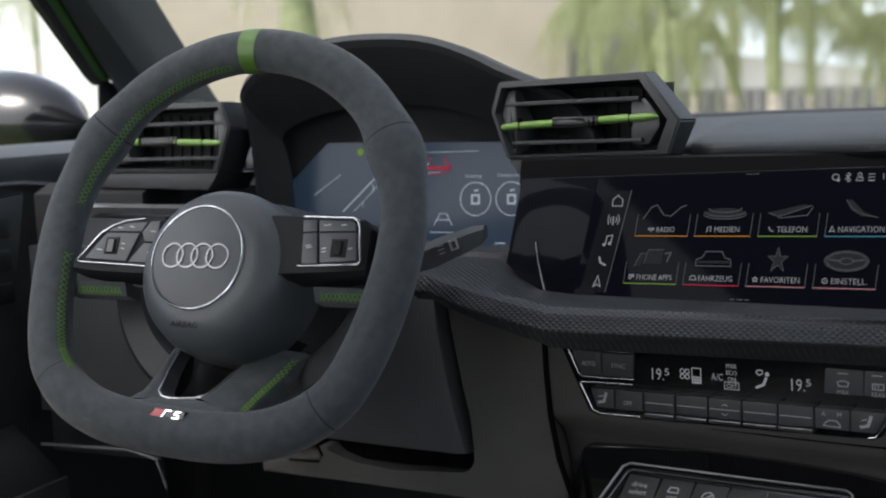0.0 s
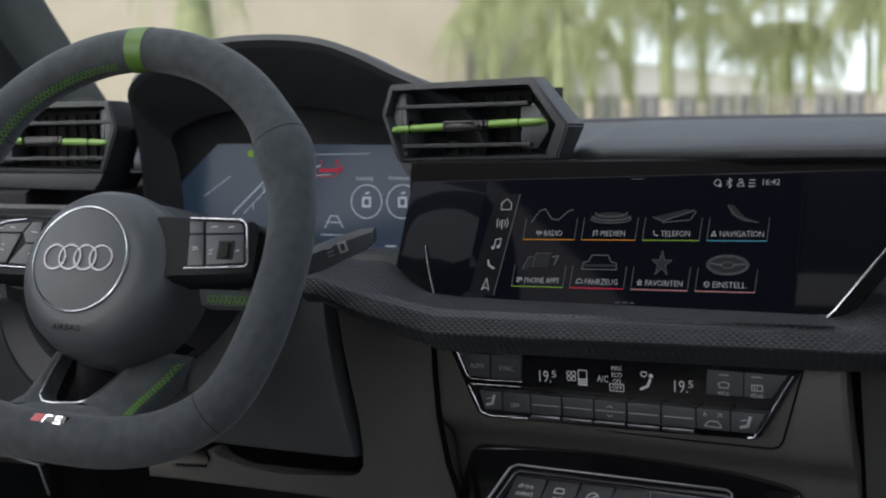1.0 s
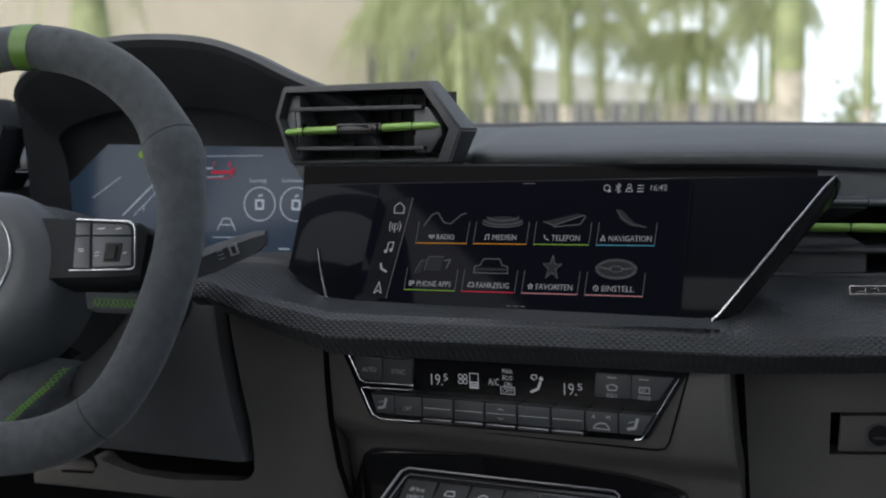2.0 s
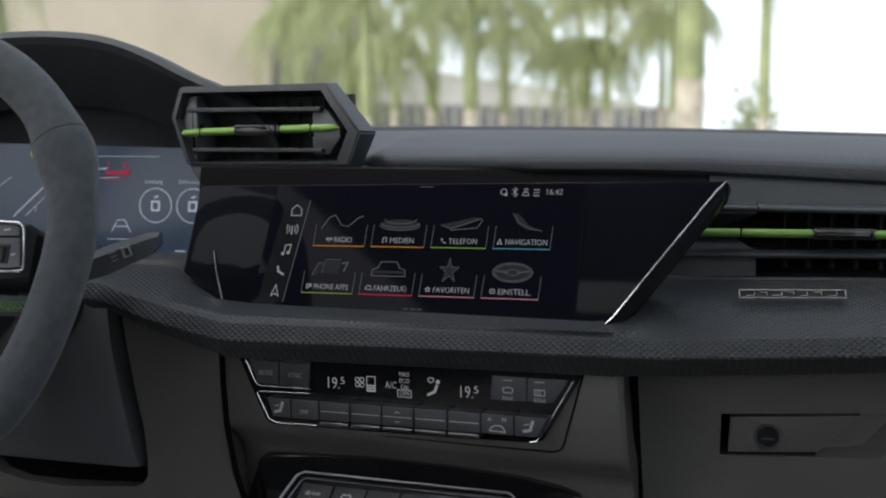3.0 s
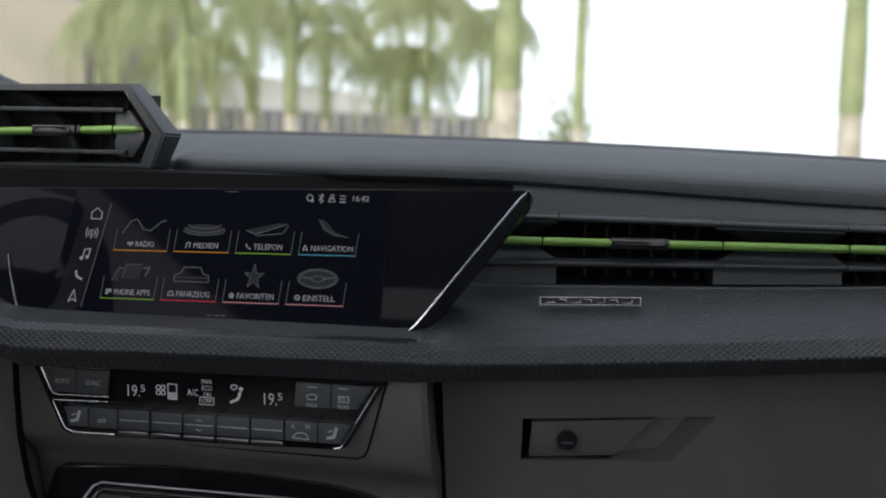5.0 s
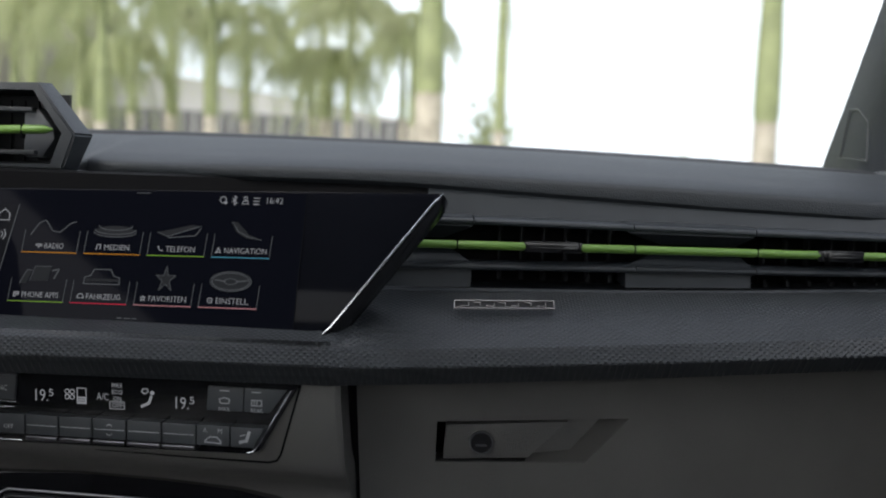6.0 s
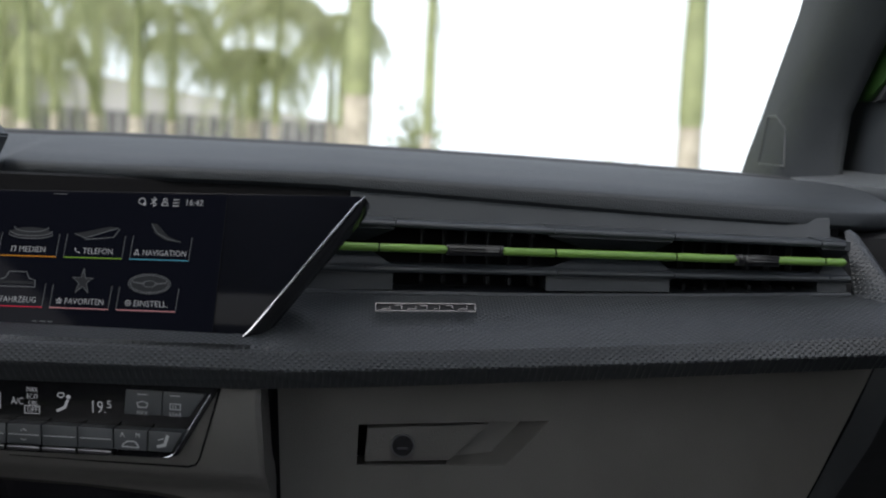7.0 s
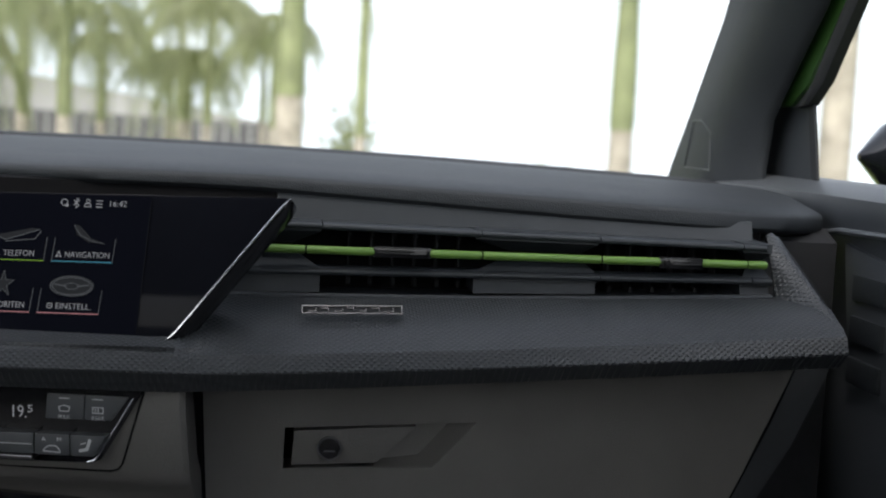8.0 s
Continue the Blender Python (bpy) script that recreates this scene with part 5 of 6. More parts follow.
# arms with switch pods
for s in (-1, 1):
    bm = bmesh.new()
    loft(bm, [[WP @ Vector((s * a, b, h)) for b, h in ((bt, 0.004), (bt - 0.003, 0.0095 + dh), (bb + 0.003, 0.0095 + dh), (bb, 0.004), (bb, -0.016), (bt, -0.016))] for a, bt, bb, dh in (((0.050, 0.0225, -0.030, 0.002), (0.070, 0.0215, -0.0275, 0.003), (0.100, 0.0210, -0.026, 0.002), (0.124, 0.0190, -0.024, 0.0), (0.131, 0.012, -0.022, -0.004)) if s > 0 else ((0.045, 0.0215, -0.030, 0.002), (0.080, 0.0185, -0.029, 0.002), (0.104, 0.0100, -0.028, 0.001), (0.120, -0.006, -0.026, 0.0), (0.130, -0.013, -0.0245, -0.003)))])
    arm = part("arm", bm, DARK, wheel, "satin black arm")
    bm = bmesh.new()
    o = [(0.0780, 0.0186), (0.1190, 0.0176), (0.1235, 0.0150), (0.1250, 0.0115), (0.1292, -0.0140), (0.1275, -0.0168), (0.0790, -0.0190)] if s > 0 else [(0.0640, 0.0170), (0.0816, 0.0153), (0.0940, 0.0112), (0.1043, 0.0054), (0.1215, -0.0155), (0.1220, -0.0175), (0.1194, -0.0186), (0.0554, -0.0212)]
    tube(bm, [WP @ Vector((s * a, b, 0.0118)) for a, b in o], 0.0008, 8, False, WP.to_3x3() @ Vector((0, 0, 1)))
    part("chrome_frame", bm, CHROME, arm, "thin chrome frame")
    if s > 0:
        cells = [[(0.0783, 0.0160), (0.0899, 0.0160), (0.0914, 0.0070), (0.0797, 0.0066)], [(0.0799, 0.0056), (0.0916, 0.0060), (0.0957, -0.0172), (0.0822, -0.0174)], [(0.0918, 0.0158), (0.1185, 0.0150), (0.1225, 0.0125), (0.1232, 0.0076), (0.0932, 0.0068)], [(0.0934, 0.0058), (0.1236, 0.0066), (0.1272, -0.0145), (0.0975, -0.0166)]]
    else:
        cells = [[(0.0480, 0.0150), (0.0575, 0.0145), (0.0640, 0.0060), (0.0600, -0.0020), (0.0480, -0.0020)], [(0.0480, -0.0030), (0.0605, -0.0030), (0.0725, -0.0184), (0.0480, -0.0192)], [(0.0590, 0.0142), (0.0800, 0.0130), (0.0930, 0.0090), (0.0965, 0.0062), (0.0650, 0.0062)], [(0.0655, 0.0052), (0.0972, 0.0052), (0.1050, -0.0040), (0.1150, -0.0160), (0.0742, -0.0180)]]
    for c in cells:
        bm = bmesh.new()
        prism(bm, [(s * a, b) for a, b in (c[::-1] if s > 0 else c)], 0.006, 0.0134, WP, 0.0011)
        part("key", bm, SATIN, arm, "grey wheel key")
    bm = bmesh.new()
    a = 0.1115 if s > 0 else 0.0900
    box(bm, (s * a - 0.0065, -0.0125, 0.010), (s * a + 0.0065, 0.0015, 0.0140), WP, 0.0008)
    roll_ = part("roller_slot", bm, DARK, arm, "black thumb roller slot")
    bm = bmesh.new()
    loft(bm, [[WP @ Vector((s * a + da, b, h)) for da, h in ((-0.0038, 0.0138), (-0.0028, 0.0158), (0.0028, 0.0158), (0.0038, 0.0138))] for b in (-0.0110, -0.0010)])
    part("roller", bm, PIANO, roll_, "glossy thumb roller")
    bm = bmesh.new()
    marks = [(0.084, 0.088, -0.004), (0.085, 0.089, -0.0055), (0.098, 0.101, -0.006), (0.098, 0.101, -0.0085), (0.1195, 0.122, -0.006), (0.097, 0.102, 0.0115), (0.111, 0.115, 0.0115)] if s > 0 else [(0.051, 0.056, 0.006), (0.051, 0.055, -0.011), (0.072, 0.076, 0.0095), (0.083, 0.087, 0.0088), (0.078, 0.081, -0.004), (0.078, 0.081, -0.008), (0.099, 0.104, -0.009)]
    for m0, m1, b in marks:
        stroke(bm, [(s * m0, b), (s * m1, b + 0.0006)], 0.0007, 0.01345, WP)
    part("marking", bm, PRINT, arm)
    # suede flank under the arm with its stitches
    bm = bmesh.new()
    loft(bm, [[WP @ Vector((s * a, b, h)) for b, h in ((-0.030, -0.004), (-0.040, -0.010), (-0.040, -0.024), (-0.030, -0.026))] for a in (0.085, 0.11, 0.142)])
    flank = part("flank", bm, SUEDE, wheel, "suede flank under the arm")
    bm = bmesh.new()
    for i in range(12):
        a = 0.09 + 0.0036 * i
        for k in (0, 1):
            tube(bm, [WP @ Vector((s * (a + (0.0036 if k else 0)), -0.0325, -0.0060)), WP @ Vector((s * (a + (0 if k else 0.0036)), -0.0390, -0.0088))], 0.0004, 5)
    part("stitching", bm, THREAD, flank)
# shift paddles behind the arms
for s in (-1, 1):
    bm = bmesh.new()
    rows = []
    for i in range(9):
        q = radians(-10 - 44 * i / 8)
        w0, w1 = 0.100 - 0.010 * (i / 8), 0.128 - 0.008 * (i / 8)
        rows.append([WU @ Vector((s * r * math.cos(q), r * math.sin(q) - 0.012, h)) for r, h in ((w0, -0.050), (w0 + 0.004, -0.044), (w1 - 0.004, -0.042), (w1, -0.046), (w1, -0.052), (w0, -0.056))])
    loft(bm, rows)
    part("shift_paddle", bm, HARD, wheel, "dark grey shift paddle")
# lower double spoke: two suede arms on a slanting plane, and the foot that joins the rim


def spoke_h(b):
    return -0.008 - 0.75 * (b + 0.1215)


ARMS = (([(-0.0454, -0.0801), (-0.0449, -0.1070), (-0.0451, -0.1226), (-0.0556, -0.1321)], [(-0.0411, -0.0807), (-0.0347, -0.1030), (-0.0282, -0.1192), (-0.0208, -0.1263)]), ([(0.0712, -0.0742), (0.0661, -0.0990), (0.0600, -0.1161), (0.0562, -0.1311)], [(0.0265, -0.0745), (0.0224, -0.0955), (0.0170, -0.1121), (0.0075, -0.1228)]))
for (outer, inner) in ARMS:
    bm = bmesh.new()
    rows = []
    n = 12
    for i in range(n + 1):
        t = 3 * i / n
        j, f = min(2, int(t)), t - min(2, int(t))
        (a0, b0), (a1, b1) = ((p[j][0] + (p[j + 1][0] - p[j][0]) * f, p[j][1] + (p[j + 1][1] - p[j][1]) * f) for p in (outer, inner))
        cross = []
        for w, lift in ((0.0, -0.016), (0.0, -0.001), (0.06, 0.0008), (0.35, 0.0028), (0.7, 0.0020), (0.92, -0.0015), (1.0, -0.006), (1.0, -0.020)):
            a, b = a1 + (a0 - a1) * w, b1 + (b0 - b1) * w
            cross.append(WM @ Vector((a, b, spoke_h(b) + lift)))
        rows.append(cross)
    loft(bm, rows)
    sp = part("lower_spoke", bm, SUEDE, wheel, "suede lower spoke", smooth=60)
bm = bmesh.new()
for i in range(17):
    t0, t1 = i / 17, (i + 1) / 17
    for k in (0, 1):
        pts = []
        for t, side in ((t0, k), (t1, 1 - k)):
            u = 0.3 + 2.5 * t
            j = min(2, int(u))
            a, b = (outer[j][q] + (outer[j + 1][q] - outer[j][q]) * (u - j) for q in (0, 1))
            w = 0.0034 if side else -0.0016
            pts.append(WM @ Vector((a - 0.0050 + w, b, spoke_h(b) + (0.0012 if side else 0.0034))))
        tube(bm, pts, 0.00042, 5)
part("stitching", bm, THREAD, sp, "lime cross stitching")
bm = bmesh.new()
loft(bm, [[WM @ Vector((a0 + (a1 - a0) * k / 10, b, h + (0.0 if 0 < k < 10 else -0.012))) for k in range(11)] + [WM @ Vector((a1, b, h - 0.025)), WM @ Vector((a0, b, h - 0.025))] for b, a0, a1, h in ((-0.1245, -0.034, 0.047, -0.0062), (-0.1295, -0.044, 0.0505, 0.0005), (-0.1345, -0.058, 0.055, 0.0065), (-0.139, -0.078, 0.066, 0.0110), (-0.146, -0.088, 0.078, 0.0145), (-0.153, -0.09, 0.08, 0.0160))])
part("spoke_foot", bm, SUEDE, wheel, "suede foot of the spokes", smooth=60)
bm = bmesh.new()
loft(bm, [[WM @ Vector((a, b, h + d)) for a, b, h in ((-0.050, -0.060, -0.072), (0.040, -0.060, -0.072), (0.012, -0.1255, -0.022), (-0.030, -0.1255, -0.022))] for d in (-0.02, 0.0)])
part("spoke_insert", bm, PIANO, wheel, "glossy black spoke insert")
bm = bmesh.new()
tube(bm, [WM @ Vector((a, b, spoke_h(b) + 0.0006)) for a, b in [(-0.0398, -0.0822), (-0.0347, -0.1030), (-0.0291, -0.1214), (-0.0229, -0.1256), (-0.0153, -0.1265), (0.0056, -0.1236), (0.0127, -0.1196), (0.0181, -0.1089), (0.0230, -0.0929), (0.0265, -0.0766)]], 0.0011, 8, False, WM.to_3x3() @ Vector((0, 0, 1)))
part("spoke_trim", bm, CHROME, wheel, "chrome spoke trim")
bm = bmesh.new()
prism(bm, [(-0.0155, -0.1425), (0.0135, -0.1425), (0.0155, -0.1360), (-0.0125, -0.1360)], 0.008, 0.0148, WM, 0.0006)
bd = part("wheel_badge", bm, PIANO, wheel, "small black badge with a red slash")
bm = bmesh.new()
prism(bm, [(-0.0148, -0.1420), (-0.0058, -0.1420), (-0.0020, -0.1365), (-0.0105, -0.1365)], 0.0146, 0.0154, WM)
part("slash", bm, RED, bd, "red slash")
bm = bmesh.new()
stroke(bm, [(-0.004, -0.1418), (-0.001, -0.1370), (0.0035, -0.1370)], 0.0011, 0.0146, WM, 0.001)
stroke(bm, [(0.0055, -0.1418), (0.0105, -0.1418), (0.0108, -0.1395), (0.007, -0.1395), (0.0078, -0.1370), (0.012, -0.1370)], 0.0011, 0.0146, WM, 0.001)
part("bars", bm, CHROME, bd, "chrome bars")

# column shroud and stalks
col = thing("steering_column", (-0.372, 0.9, 0.80), "black steering column shroud with two stalks", "steering column")
bm = bmesh.new()
loft(bm, [[(-0.372 + w * math.cos(q), y, zc + hh * math.sin(q)) for q in [2 * math.pi * k / 24 for k in range(24)]] for y, w, hh, zc in ((0.835, 0.055, 0.045, 0.850), (0.87, 0.07, 0.055, 0.845), (0.97, 0.085, 0.062, 0.815), (1.06, 0.09, 0.06, 0.80))])
part("shroud", bm, HARD, col, "black shroud")
bm = bmesh.new()
loft(bm, [[(x, y + dy * k, z + dz * k) for dy, dz in ((-0.006, -0.011), (-0.007, 0.004), (-0.002, 0.010), (0.008, 0.008), (0.008, -0.010))] for x, y, z, k in ((-0.300, 0.885, 0.836, 0.8), (-0.255, 0.885, 0.850, 0.9), (-0.225, 0.885, 0.8605, 1.05), (-0.195, 0.885, 0.872, 0.85), (-0.186, 0.886, 0.876, 0.5))])
st = part("wiper_stalk", bm, SATIN, col, "black wiper stalk")
bm = bmesh.new()
TM = frame_of((-0.2085, 0.8775, 0.8668), (0, -1, 0.05), 20)
ring_prism(bm, [(-0.0035, -0.004), (0.0035, -0.004), (0.0035, 0.004), (-0.0035, 0.004)], [(-0.002, -0.0028), (0.002, -0.0028), (0.002, 0.0028), (-0.002, 0.0028)], 0, 0.0016, TM)
for i in range(3):
    stroke(bm, [(-0.014, -0.003 + 0.003 * i), (-0.009, -0.003 + 0.003 * i)], 0.0007, 0.0003, TM)
part("marking", bm, ALU, st)
bm = bmesh.new()
loft(bm, [[(x, y + dy * k, z + dz * k) for dy, dz in ((-0.006, -0.009), (-0.006, 0.007), (0.006, 0.009), (0.008, -0.009))] for x, y, z, k in ((-0.425, 0.846, 0.797, 0.8), (-0.450, 0.844, 0.796, 1.0), (-0.484, 0.844, 0.7965, 0.9), (-0.492, 0.846, 0.7965, 0.55))])
st = part("cruise_stalk", bm, HARD, col, "black cruise stalk")
bm = bmesh.new()
TM = frame_of((-0.468, 0.8376, 0.7965), (0, -1, 0.0))
stroke(bm, [(-0.018, -0.006), (-0.018, 0.005), (-0.012, 0.007)], 0.0008, 0, TM)
for a, b in ((-0.001, 0.004), (0.004, 0.004), (-0.001, -0.001), (0.004, -0.001), (0.0015, -0.005)):
    stroke(bm, [(a, b), (a + 0.003, b)], 0.0008, 0, TM)
part("marking", bm, ALU, st)

# ---- doors, pillars and outside mirrors ----


def side_plate(bm, outline, x, thick):
    """A plate in the plane of the side window: outline in y and z, thick metres outwards."""
    prism(bm, outline, 0, thick, Matrix(((0, 0, 1, x), (1, 0, 0, 0), (0, 1, 0, 0), (0, 0, 0, 1))), abs(thick) * 0.2)


def pillar(name, s, x0, rear, screen, green, seal, sail, label):
    """Trim of a windscreen pillar. s: 1 right, -1 left; rear: y of its door side by height; green, seal: edges of the door frame."""
    t = thing(name, (x0, 1.3, 0.92), label, "windscreen pillar", "windscreen pillars")
    bm = bmesh.new()
    rows = []
    for (z, yl, ym), yr in zip(((0.915, 1.485, 1.300), (0.95, 1.455, 1.285), (1.0, 1.405, 1.262), (1.05, 1.358, 1.212), (1.10, 1.310, 1.160), (1.25, 1.160, 1.00), (1.42, 0.995, 0.83)), rear):
        lean = -0.10 * max(0.0, z - 1.12)
        rows.append([(x0 + s * (dx + lean), y, z) for y, dx in ((yl + screen + 0.05, 0.09), (yl + screen, 0.004), (0.5 * (yl + ym) + screen, -0.004), (ym + screen / 2 + 0.03, -0.004), (ym + screen / 2, 0.002), (yr + 0.004, 0.024), (yr, 0.03), (yr + 0.001, 0.034), (yr + 0.10, 0.05))])
    loft(bm, rows)
    tr = part("pillar_trim", bm, SOFT, t, "dark grey pillar trim")
    bm = bmesh.new()
    PL = [(1.376, 0.986), (1.340, 0.987), (1.302, 0.975), (1.300, 0.945), (1.395, 0.945)] if s < 0 else [(1.362, 0.996), (1.335, 0.997), (1.302, 0.984), (1.300, 0.945), (1.385, 0.945)]
    tube(bm, [(x0 + s * -0.0035, y + min(0.0, screen), z) for y, z in PL], 0.0009, 6, True, Vector((1, 0, 0)))
    part("speaker_outline", bm, SATIN, tr, "outline of a small speaker cover")
    xg = x0 + s * 0.04
    bm = bmesh.new()
    loft(bm, [[(xg + s * dx, y + d, z) for d, dx in ((0.03, 0.004), (0.0, 0.0), (-w * 0.5, 0.0015), (-w, 0.006), (-w, 0.02), (0.03, 0.02))] for y, z, w in green])
    part("door_frame", bm, PAINT, t, "lime painted door frame")
    bm = bmesh.new()
    loft(bm, [[(xg + s * dx, y + d, z) for d, dx in ((0.0, 0.004), (-w * 0.25, 0.001), (-w * 0.7, 0.001), (-w, 0.004), (-w, 0.014), (0.0, 0.014))] for y, z, w in seal])
    part("window_seal", bm, DARK, t, "black rubber window seal")
    bm = bmesh.new()
    side_plate(bm, sail, x0 + s * 0.05, s * 0.003)
    sp = part("sail_panel", bm, SOFT, t, "black triangular panel ahead of the window")
    bm = bmesh.new()
    (ya, za), (yb, zb) = sail[1], sail[2]
    side_plate(bm, [(ya + 0.003, za), (ya - 0.009, za + 0.003), (yb - 0.010, zb), (yb + 0.003, zb)], x0 + s * 0.0485, s * 0.003)
    part("glass_run", bm, DARK, sp, "glossy black window channel")
    return t


pillar("pillar", 1, 0.66, (1.232, 1.234, 1.222, 1.169, 1.113, 0.962, 0.79), 0.0,
       [(1.226, 1.013, 0.012), (1.21, 1.034, 0.034), (1.137, 1.109, 0.036), (1.016, 1.234, 0.030), (0.83, 1.42, 0.030)],
       [(1.199, 1.012, 0.012), (1.186, 1.014, 0.020), (1.158, 1.036, 0.024), (1.099, 1.106, 0.026), (0.986, 1.230, 0.026), (0.80, 1.42, 0.026)],
       [(1.262, 1.022), (1.178, 1.028), (1.149, 0.93), (1.31, 0.925)], "dark grey windscreen pillar with a speaker outline on passenger side")
pillar("pillar", -1, -0.76, (1.229, 1.229, 1.227, 1.184, 1.142, 1.018, 0.87), -0.03,
       [(1.216, 1.014, 0.004), (1.205, 1.030, 0.013), (1.142, 1.104, 0.014), (0.985, 1.262, 0.013), (0.83, 1.42, 0.013)],
       [(1.213, 1.009, 0.006), (1.204, 1.018, 0.010), (1.129, 1.103, 0.018), (0.972, 1.260, 0.016), (0.81, 1.42, 0.016)],
       [(1.262, 1.006), (1.222, 1.016), (1.214, 0.90), (1.265, 0.90)], "dark grey windscreen pillar on driver's side")


def door(name, s, x0, fwd, label):
    t = thing(name, (x0, 0.5, 0.4), label, "car door", "front doors")
    bm = bmesh.new()
    rows = []
    for y in (1.40, 1.22, 1.10, 0.98, 0.7, 0.2, -1.25):
        k = 1 if y > 1.2 else 0
        top = 0.944 + (0.0 if y > 0.9 else 0.004)
        rows.append([(x0 + s * dx, y + fwd, z) for dx, z in ((0.10, top - 0.004), (0.03, top + 0.002), (0.008, top), (-0.008 - 0.03 * k, top - 0.010), (-0.008 - 0.035 * k, top - 0.028), (0.004, top - 0.05), (0.010, 0.80), (0.0, 0.74), (0.02, 0.66), (0.02, 0.42), (0.10, 0.42))])
    loft(bm, rows)
    p = part("door_panel", bm, SATIN, t, "black moulded door panel")
    bm = bmesh.new()
    prism(bm, [(s * 0 + a, b) for a, b in ((0.93, 0.88), (1.055, 0.895), (1.03, 0.79), (0.95, 0.77))], -0.004, 0.006, Matrix(((0, 0, -s, x0 + s * 0.006), (1, 0, 0, fwd), (0, 1, 0, 0), (0, 0, 0, 1))), 0.003)
    h = part("handle_plate", bm, SATIN, t, "grey inner handle plate")
    bm = bmesh.new()
    for b in (0.86, 0.825, 0.79):
        box(bm, (0.965, b - 0.011, 0.006), (1.025, b + 0.011, 0.0095), Matrix(((0, 0, -s, x0 + s * 0.006), (1, 0, 0, fwd), (0, 1, 0, 0), (0, 0, 0, 1))), 0.002)
    part("door_keys", bm, HARD, h)
    bm = bmesh.new()
    tube(bm, [(x0 - s * 0.006, y + fwd, z) for y, z in ((1.13, 0.895), (1.05, 0.905), (0.95, 0.908), (0.7, 0.91))], 0.003, 8)
    part("panel_line", bm, SATIN, t, "grey moulding line")
    return t


door("door", 1, 0.70, 0.0, "black moulded front door panel on passenger side")
left_door = door("door", -1, -0.80, 0.01, "black moulded front door panel on driver's side")
bm = bmesh.new()
loft(bm, [[(x, y, z) for x, z in ((-0.79, 0.50), (-0.79, 0.652), (-0.765, 0.652 - d), (-0.735, 0.628 - d), (-0.722, 0.595 - d), (-0.722, 0.50))] for y, d in ((0.6, 0.0), (0.9, 0.0), (0.99, 0.004), (1.01, 0.02))])
rest = part("armrest", bm, HARD, left_door, "grey door armrest")
bm = bmesh.new()
box(bm, (-0.7225, 0.70, 0.53), (-0.7195, 1.007, 0.602), Matrix(), 0.001)
part("armrest_trim", bm, ALU, rest, "bright trim strip")


def mirror(s, x0, y0, z0):
    t = thing("outside_mirror", (x0, y0, z0 - 0.06), "glossy black outside mirror on the front door", "outside mirror", "outside mirrors")
    bm = bmesh.new()
    rings = []
    for i in range(9):
        k = i / 8
        w = math.sin(math.pi * (0.004 + 0.93 * k)) ** 0.6
        rings.append([(x0 + s * (-0.115 + 0.25 * k), y0 + 0.075 * w * math.cos(q) + 0.02 * k, z0 + 0.070 * w * (math.sin(q) if math.sin(q) > 0 else 0.9 * math.sin(q)) - 0.01 * (1 - k)) for q in [2 * math.pi * j / 24 for j in range(24)]])
    loft(bm, rings)
    part("housing", bm, MIRROR_GLASS, t, "glossy black housing")
    bm = bmesh.new()
    box(bm, (-0.06, -0.02, -0.07), (0.06, 0.02, -0.05), pose(x0 - s * 0.07, y0, z0))
    part("foot", bm, DARK, t)
    return t


mirror(1, 1.003, 1.45, 0.975)
mirror(-1, -1.02, 1.30, 0.973)

# ---- outside: palms, buildings, fence ----
rng = random.Random(4)


def frond(bm, root, yaw, rise, length, droop, n=24, leaf=0.95):
    d = Vector((math.cos(yaw), math.sin(yaw), 0))
    side = Vector((-d.y, d.x, 0))
    pts = []
    for i in range(n + 1):
        t = i / n
        pts.append(root + d * length * (t - 0.25 * t * t) + Vector((0, 0, 1)) * (rise * t - droop * t * t))
    tube(bm, pts, [0.035 * (1 - 0.85 * i / n) for i in range(n + 1)], 5)
    for i in range(2, n):
        t = i / n
        ax = (pts[i + 1] - pts[i - 1]).normalized()
        for k in (-1, 1):
            ln = leaf * (0.55 + 0.6 * math.sin(math.pi * min(1, t * 0.9 + 0.12))) * rng.uniform(0.8, 1.1)
            out = (side * k * rng.uniform(0.35, 0.8) + ax * 0.4 + Vector((0, 0, -0.45 - 0.9 * rng.random()))).normalized()
            p0 = pts[i]
            p1 = p0 + out * ln * 0.5 + Vector((0, 0, 0.02))
            p2 = p0 + out * ln + Vector((0, 0, -0.22 * ln))
            w = ax * 0.05
            v = [bm.verts.new(q) for q in (p0 - w * 0.5, p0 + w * 0.5, p1 + w, p1 - w, p2)]
            bm.faces.new((v[0], v[1], v[2], v[3]))
            bm.faces.new((v[3], v[2], v[4]))


